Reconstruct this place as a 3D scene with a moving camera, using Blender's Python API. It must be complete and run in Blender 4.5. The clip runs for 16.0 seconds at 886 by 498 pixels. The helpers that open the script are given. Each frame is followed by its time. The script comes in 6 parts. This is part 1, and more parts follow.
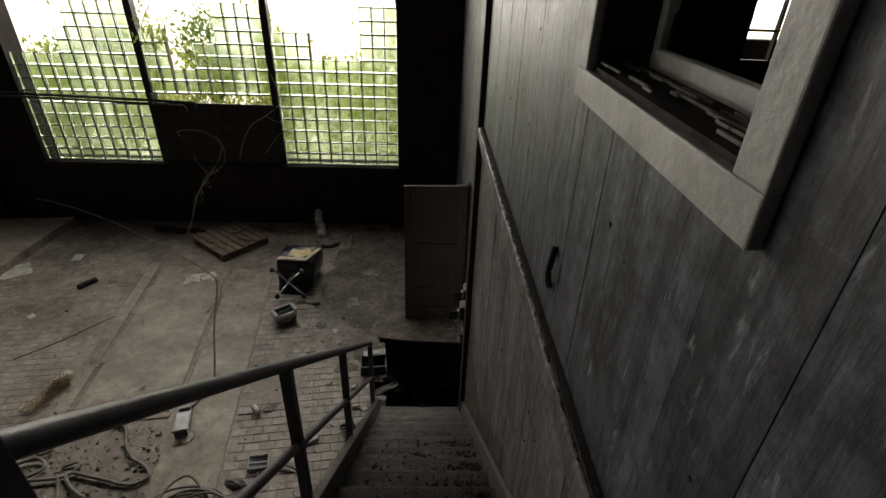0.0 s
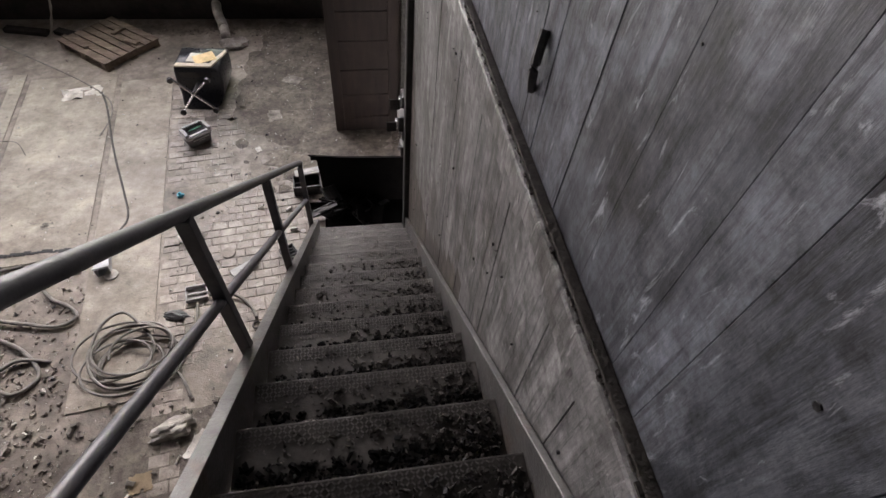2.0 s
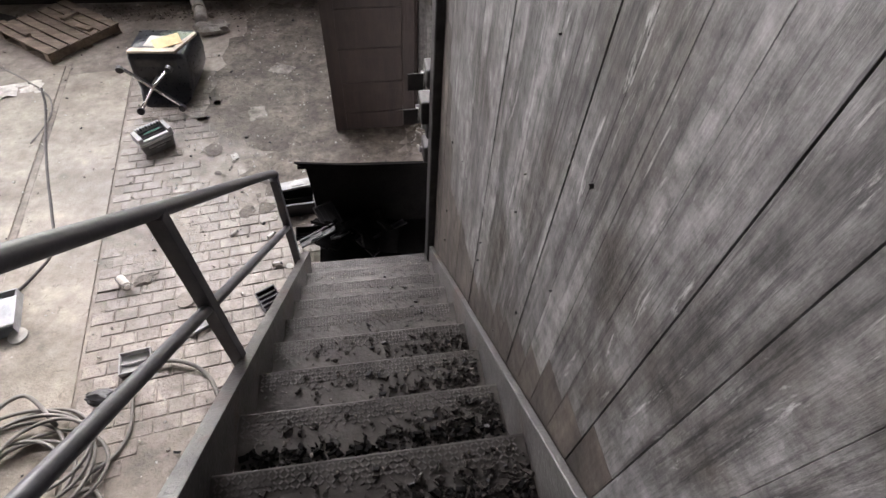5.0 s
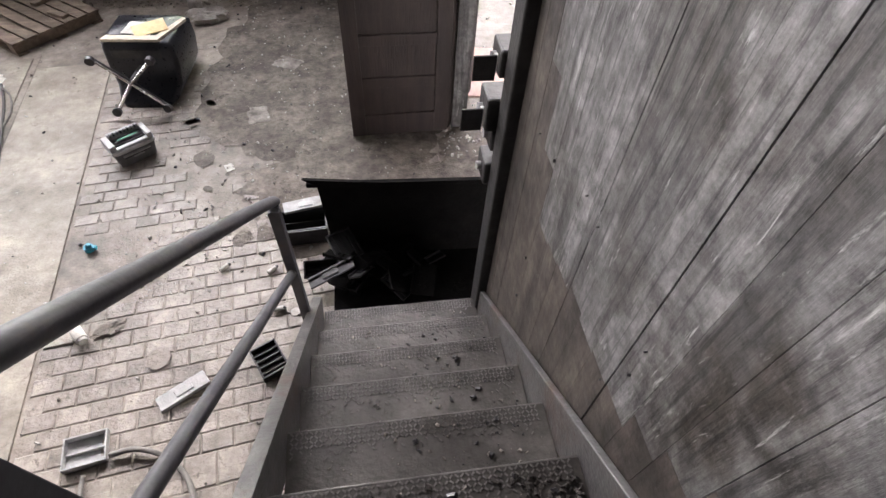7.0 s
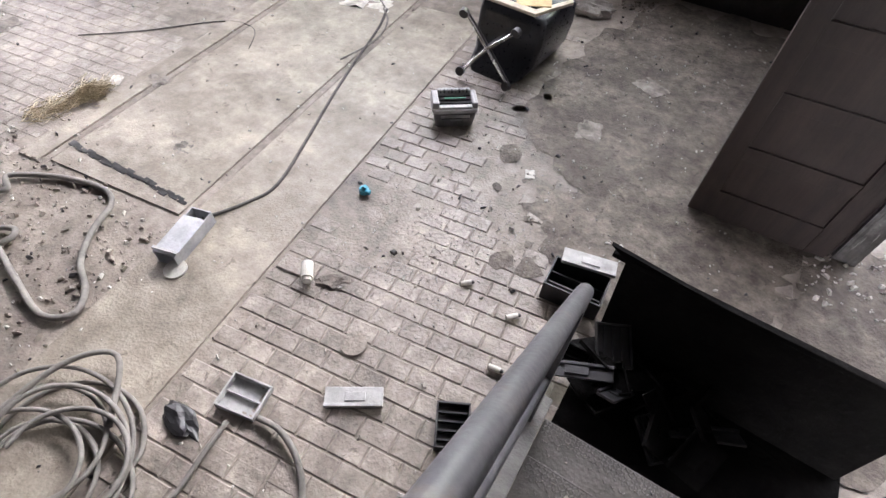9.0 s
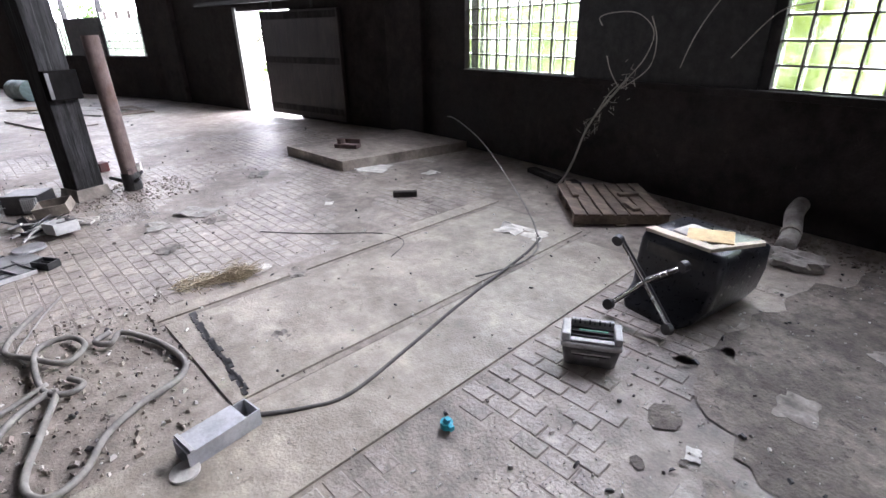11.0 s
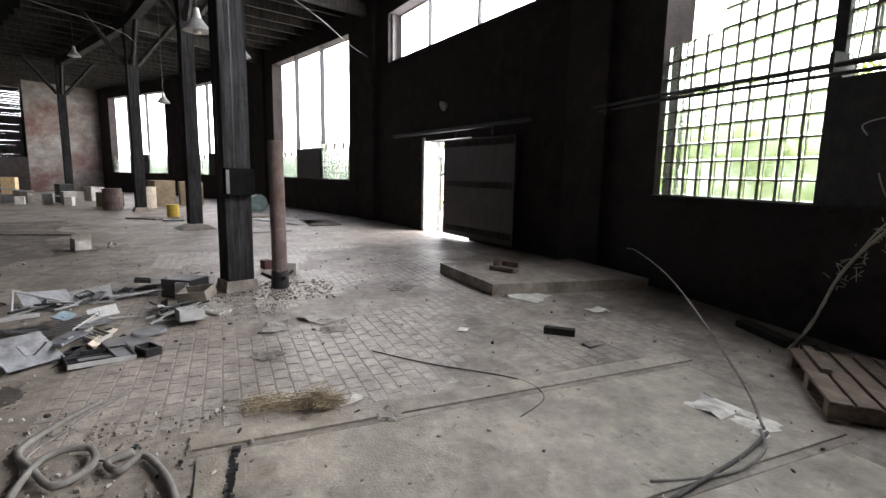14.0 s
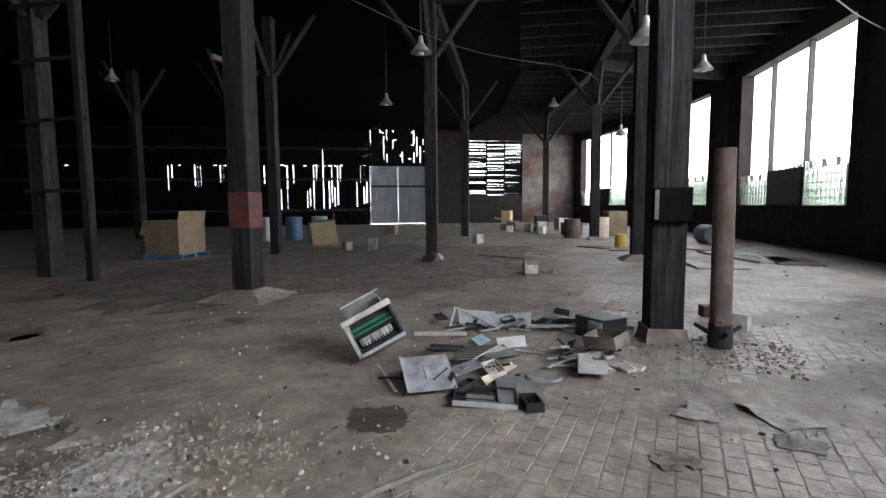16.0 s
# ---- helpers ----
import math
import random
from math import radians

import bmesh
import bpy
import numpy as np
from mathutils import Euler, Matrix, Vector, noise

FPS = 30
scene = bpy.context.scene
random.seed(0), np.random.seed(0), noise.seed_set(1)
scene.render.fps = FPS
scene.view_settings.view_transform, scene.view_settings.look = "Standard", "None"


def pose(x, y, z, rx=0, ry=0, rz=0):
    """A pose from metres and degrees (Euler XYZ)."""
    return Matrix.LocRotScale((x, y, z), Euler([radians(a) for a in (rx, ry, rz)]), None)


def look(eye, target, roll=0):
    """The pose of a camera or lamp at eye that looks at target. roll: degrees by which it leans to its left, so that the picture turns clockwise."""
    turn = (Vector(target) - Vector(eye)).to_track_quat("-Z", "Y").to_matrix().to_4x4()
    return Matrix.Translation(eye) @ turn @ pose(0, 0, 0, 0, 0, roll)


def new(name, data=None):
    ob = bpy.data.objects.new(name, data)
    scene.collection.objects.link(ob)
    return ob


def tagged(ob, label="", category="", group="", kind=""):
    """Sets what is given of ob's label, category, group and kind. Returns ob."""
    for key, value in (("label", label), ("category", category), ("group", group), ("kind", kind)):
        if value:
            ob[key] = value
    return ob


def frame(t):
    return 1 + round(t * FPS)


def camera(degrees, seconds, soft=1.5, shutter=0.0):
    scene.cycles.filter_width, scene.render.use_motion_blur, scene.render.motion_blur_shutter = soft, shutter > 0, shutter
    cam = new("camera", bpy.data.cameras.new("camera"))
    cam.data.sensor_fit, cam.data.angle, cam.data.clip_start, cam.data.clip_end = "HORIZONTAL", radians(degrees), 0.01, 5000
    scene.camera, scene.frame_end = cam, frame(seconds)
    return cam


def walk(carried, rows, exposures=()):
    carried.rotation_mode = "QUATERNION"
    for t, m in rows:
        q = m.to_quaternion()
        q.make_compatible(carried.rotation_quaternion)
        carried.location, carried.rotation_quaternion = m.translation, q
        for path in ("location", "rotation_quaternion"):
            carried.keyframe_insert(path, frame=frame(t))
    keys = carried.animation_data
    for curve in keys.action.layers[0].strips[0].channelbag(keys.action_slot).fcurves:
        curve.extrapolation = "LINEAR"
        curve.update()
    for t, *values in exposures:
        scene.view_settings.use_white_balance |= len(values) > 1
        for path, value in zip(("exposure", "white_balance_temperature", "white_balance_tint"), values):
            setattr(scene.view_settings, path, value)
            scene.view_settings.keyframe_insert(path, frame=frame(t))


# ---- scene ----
cam = camera(83.3, 16.0)
PATH = [
    (0, (0.861, 1.659, 4.357), (0.929, 3.389, 3.356), 2.0),
    (0.5, (0.87, 1.711, 4.312), (1.119, 3.183, 2.982), 4.0),
    (1, (0.905, 1.79, 4.285), (1.208, 3.015, 2.734), 7.2),
    (1.5, (0.909, 1.879, 4.224), (1.216, 3.092, 2.663), 7.3),
    (2, (0.852, 2.027, 4.119), (1.153, 3.238, 2.556), 6.8),
    (2.5, (0.849, 2.18, 3.949), (1.128, 3.392, 2.383), 6.0),
    (3, (0.891, 2.347, 3.793), (1.146, 3.561, 2.224), 5.2),
    (3.5, (0.874, 2.559, 3.626), (1.132, 3.772, 2.056), 4.8),
    (4, (0.892, 2.755, 3.471), (1.155, 3.975, 1.908), 4.5),
    (6.5, (0.813, 3.711, 2.688), (1.059, 4.954, 1.14), 3.8),
    (7, (0.751, 3.903, 2.588), (0.989, 5.149, 1.042), 3.8),
    (7.5, (0.665, 4.1, 2.492), (0.811, 5.345, 0.938), 5.8),
    (8, (0.52, 4.24, 2.403), (0.486, 5.507, 0.857), 6.3),
    (8.5, (0.433, 4.41, 2.28), (0.105, 5.606, 0.712), 5.4),
    (8.7, (0.407, 4.478, 2.235), (-0.039, 5.629, 0.66), 4.9),
    (10.8, (0.314, 5.105, 1.693), (-1.122, 6.163, 0.788), -1.3),
    (11, (0.301, 5.172, 1.667), (-1.175, 6.255, 0.862), -1.1),
    (11.5, (0.21, 5.331, 1.572), (-1.339, 6.474, 1.032), -0.5),
    (12, (0.148, 5.451, 1.531), (-1.439, 6.625, 1.206), -0.5),
    (12.5, (0.069, 5.56, 1.471), (-1.571, 6.673, 1.202), 0.4),
    (13, (-0.087, 5.632, 1.378), (-1.819, 6.592, 1.097), 0.6),
    (13.5, (-0.264, 5.784, 1.338), (-2.069, 6.597, 1.054), 0.5),
    (14, (-0.513, 5.823, 1.324), (-2.411, 6.383, 1.032), 1.1),
    (14.5, (-0.879, 5.804, 1.294), (-2.851, 5.933, 0.984), 0.9),
    (15, (-1.17, 5.873, 1.259), (-3.112, 5.507, 0.953), 0.4),
    (15.5, (-1.459, 5.897, 1.235), (-3.275, 5.095, 0.994), -0.2),
    (16, (-1.711, 5.916, 1.226), (-3.381, 4.83, 1.051), -0.5),
]
EXPOSURES = [(0.0, 0.5, 7300, 14), (0.4, 0.67, 7300, 14), (1.0, 1.3, 7150, 21), (1.5, 1.89, 6900, 23), (2.5, 2.37, 6700, 23), (4.0, 2.64, 6600, 22), (7.0, 2.8, 6550, 22), (8.7, 2.77, 6400, 22), (10.8, 2.51, 5910, 23), (12.0, 2.28, 6120, 21), (12.5, 2.07, 6280, 16), (14.0, 1.72, 6300, 17), (15.0, 1.51, 6150, 15), (16.0, 1.47, 6050, 14)]
walk(cam, [(t, look(eye, target, roll)) for t, eye, target, roll in PATH], EXPOSURES)

# ---- daylight ----
world = bpy.data.worlds.new("world")
scene.world = world
world.use_nodes = True
wn = world.node_tree.nodes
sky = wn.new("ShaderNodeTexSky")
sky.sky_type, sky.sun_disc = "NISHITA", False
sky.sun_elevation, sky.sun_rotation = radians(76), radians(170)
sky.air_density, sky.dust_density = 1.0, 4.0
world.node_tree.links.new(sky.outputs["Color"], wn["Background"].inputs["Color"])
wn["Background"].inputs["Strength"].default_value = 0.15
sun = new("sun", bpy.data.lights.new("sun", "SUN"))
sun.data.energy, sun.data.angle, sun.data.color = 5.0, radians(4), (1.0, 0.95, 0.86)
sun.matrix_world = look((0, 0, 40), (1.7, 9.8, 0))



def window_light(a, b, z0, z1, watts):
    """Skylight in the open upper part of a window, from a to b on the plan."""
    a, b = Vector(a), Vector(b)
    lamp = new("skylight_in_window", bpy.data.lights.new("skylight_in_window", "AREA"))
    lamp.data.shape, lamp.data.size, lamp.data.size_y, lamp.data.energy = "RECTANGLE", (b - a).length, z1 - z0, watts
    lamp.data.color = (0.98, 0.985, 1.0)
    c = Vector(((a.x + b.x) / 2, (a.y + b.y) / 2, (z0 + z1) / 2))
    u = (b - a).normalized()
    lamp.matrix_world = look(c, c + Vector((-u.y, u.x, -0.001)))


window_light((0.3, 10.42), (-5.7, 10.42), 3.7, 5.5, 127)
window_light((-8.5, 10.07), (-14.25, 8.53), 4.26, 5.5, 72)
window_light((-16.68, 7.72), (-22.0, 5.37), 2.2, 5.5, 32)
window_light((-24.35, 4.13), (-29.3, 0.95), 2.2, 5.5, 28)
window_light((-31.4, -0.65), (-35.8, -4.55), 2.2, 5.5, 28)

window_light((-11.27, 9.42), (-12.1, 9.2), 0.05, 2.1, 33)

# added glowing cylinder all round: whitens the distance and lights the shed
glow = bpy.data.materials.new("sky_glow")
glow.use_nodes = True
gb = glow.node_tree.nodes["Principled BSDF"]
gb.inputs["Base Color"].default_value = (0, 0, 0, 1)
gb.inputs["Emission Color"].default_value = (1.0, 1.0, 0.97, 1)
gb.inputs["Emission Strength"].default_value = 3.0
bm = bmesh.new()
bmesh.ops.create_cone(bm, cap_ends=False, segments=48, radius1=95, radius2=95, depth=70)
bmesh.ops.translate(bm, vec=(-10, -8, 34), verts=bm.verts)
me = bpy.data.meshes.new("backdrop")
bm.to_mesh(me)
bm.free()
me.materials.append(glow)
tagged(new("backdrop", me), "glowing white backdrop standing in for the bright sky in the distance", "sky", "", "structure")

# ---- materials ----


def mat(name, a, b, scale=(4, 4, 4), rough=0.8, metal=0.0, bump=0.3, dirt=None, dirt_scale=0.7, dirt_at=0.55, grain=40.0, vary=0.0, rough_vary=0.1, along_grain=False, mottle=0.28, mottle_scale=11.0, streak=0.0, spec=0.5, flake=None, flake_at=0.66, flake_scale=(16, 16, 7)):
    """Two colours mixed by stretched noise, fine grain relief, large stains and a little change from piece to piece."""
    m = bpy.data.materials.new(name)
    m.use_nodes = True
    n, l = m.node_tree.nodes, m.node_tree.links
    bsdf = n["Principled BSDF"]
    geo = n.new("ShaderNodeNewGeometry")
    mp = n.new("ShaderNodeMapping")
    mp.inputs["Scale"].default_value = scale
    l.new(geo.outputs["Position"], mp.inputs["Vector"])
    n1 = n.new("ShaderNodeTexNoise")
    n1.inputs["Detail"].default_value, n1.inputs["Roughness"].default_value = 8, 0.65
    l.new(mp.outputs[0], n1.inputs["Vector"])
    n1.inputs["Scale"].default_value = 1.0
    ramp = n.new("ShaderNodeValToRGB")
    ramp.color_ramp.elements[0].position, ramp.color_ramp.elements[1].position = 0.35, 0.68
    ramp.color_ramp.elements[0].color, ramp.color_ramp.elements[1].color = (*a, 1), (*b, 1)
    l.new(n1.outputs["Fac"], ramp.inputs["Fac"])
    colour = ramp.outputs["Color"]
    if vary:
        info = n.new("ShaderNodeObjectInfo")
        rng = n.new("ShaderNodeMapRange")
        rng.inputs["To Min"].default_value, rng.inputs["To Max"].default_value = 1 - vary, 1 + vary
        l.new(info.outputs["Random"], rng.inputs["Value"])
        mul = n.new("ShaderNodeVectorMath")
        mul.operation = "SCALE"
        l.new(colour, mul.inputs[0])
        l.new(rng.outputs[0], mul.inputs["Scale"])
        colour = mul.outputs[0]
    if dirt:
        n2 = n.new("ShaderNodeTexNoise")
        n2.inputs["Scale"].default_value, n2.inputs["Detail"].default_value, n2.inputs["Roughness"].default_value = dirt_scale, 9, 0.7
        l.new(geo.outputs["Position"], n2.inputs["Vector"])
        r2 = n.new("ShaderNodeValToRGB")
        r2.color_ramp.elements[0].position, r2.color_ramp.elements[1].position = dirt_at - 0.09, dirt_at + 0.09
        l.new(n2.outputs["Fac"], r2.inputs["Fac"])
        mx = n.new("ShaderNodeMix")
        mx.data_type = "RGBA"
        l.new(r2.outputs["Color"], mx.inputs["Factor"])
        l.new(colour, mx.inputs[6])
        mx.inputs[7].default_value = (*dirt, 1)
        colour = mx.outputs[2]
    if mottle:
        n3 = n.new("ShaderNodeTexNoise")
        n3.inputs["Scale"].default_value, n3.inputs["Detail"].default_value, n3.inputs["Roughness"].default_value = mottle_scale, 8, 0.75
        mp3 = n.new("ShaderNodeMapping")
        mp3.inputs["Scale"].default_value = (1, 1, 0.28) if along_grain else (1, 1, 1)
        l.new(geo.outputs["Position"], mp3.inputs["Vector"])
        l.new(mp3.outputs[0], n3.inputs["Vector"])
        r3 = n.new("ShaderNodeMapRange")
        r3.inputs["From Min"].default_value, r3.inputs["From Max"].default_value = 0.3, 0.7
        r3.inputs["To Min"].default_value, r3.inputs["To Max"].default_value = 1 - mottle, 1 + mottle
        l.new(n3.outputs["Fac"], r3.inputs["Value"])
        m3 = n.new("ShaderNodeVectorMath")
        m3.operation = "SCALE"
        l.new(colour, m3.inputs[0])
        l.new(r3.outputs[0], m3.inputs["Scale"])
        colour = m3.outputs[0]
    if streak:
        mp4 = n.new("ShaderNodeMapping")
        mp4.inputs["Scale"].default_value = (60, 60, 2.6)
        l.new(geo.outputs["Position"], mp4.inputs["Vector"])
        n4 = n.new("ShaderNodeTexNoise")
        n4.inputs["Scale"].default_value, n4.inputs["Detail"].default_value, n4.inputs["Roughness"].default_value = 1.0, 6, 0.7
        l.new(mp4.outputs[0], n4.inputs["Vector"])
        r4 = n.new("ShaderNodeMapRange")
        r4.inputs["From Min"].default_value, r4.inputs["From Max"].default_value = 0.53, 0.62
        r4.inputs["To Min"].default_value, r4.inputs["To Max"].default_value = 1, 1 - streak
        l.new(n4.outputs["Fac"], r4.inputs["Value"])
        m4 = n.new("ShaderNodeVectorMath")
        m4.operation = "SCALE"
        l.new(colour, m4.inputs[0])
        l.new(r4.outputs[0], m4.inputs["Scale"])
        colour = m4.outputs[0]
    if flake:
        mp5 = n.new("ShaderNodeMapping")
        mp5.inputs["Scale"].default_value = flake_scale
        l.new(geo.outputs["Position"], mp5.inputs["Vector"])
        n5 = n.new("ShaderNodeTexNoise")
        n5.inputs["Scale"].default_value, n5.inputs["Detail"].default_value, n5.inputs["Roughness"].default_value, n5.inputs["Distortion"].default_value = 1.0, 10, 0.72, 0.6
        l.new(mp5.outputs[0], n5.inputs["Vector"])
        r5 = n.new("ShaderNodeMapRange")
        r5.inputs["From Min"].default_value, r5.inputs["From Max"].default_value = flake_at - 0.03, flake_at + 0.05
        l.new(n5.outputs["Fac"], r5.inputs["Value"])
        m5 = n.new("ShaderNodeMix")
        m5.data_type = "RGBA"
        l.new(r5.outputs[0], m5.inputs["Factor"])
        l.new(colour, m5.inputs[6])
        m5.inputs[7].default_value = (*flake, 1)
        colour = m5.outputs[2]
    l.new(colour, bsdf.inputs["Base Color"])
    bsdf.inputs["Metallic"].default_value = metal
    bsdf.inputs["Specular IOR Level"].default_value = spec
    g = n.new("ShaderNodeTexNoise")
    g.inputs["Scale"].default_value, g.inputs["Detail"].default_value = grain, 5
    l.new(mp.outputs[0] if along_grain else geo.outputs["Position"], g.inputs["Vector"])
    rr = n.new("ShaderNodeMapRange")
    rr.inputs["To Min"].default_value, rr.inputs["To Max"].default_value = max(0.02, rough - rough_vary), min(1, rough + rough_vary)
    l.new(g.outputs["Fac"], rr.inputs["Value"])
    l.new(rr.outputs[0], bsdf.inputs["Roughness"])
    add = n.new("ShaderNodeMath")
    l.new(n1.outputs["Fac"], add.inputs[0])
    l.new(g.outputs["Fac"], add.inputs[1])
    bp = n.new("ShaderNodeBump")
    bp.inputs["Strength"].default_value, bp.inputs["Distance"].default_value = bump, 0.01
    l.new(add.outputs[0], bp.inputs["Height"])
    l.new(bp.outputs[0], bsdf.inputs["Normal"])
    return m


def glass(name, tint, rough=0.1, transmission=1.0):
    m = bpy.data.materials.new(name)
    m.use_nodes = True
    b = m.node_tree.nodes["Principled BSDF"]
    b.inputs["Base Color"].default_value = (*tint, 1)
    b.inputs["Roughness"].default_value, b.inputs["Transmission Weight"].default_value, b.inputs["IOR"].default_value = rough, transmission, 1.3
    return m


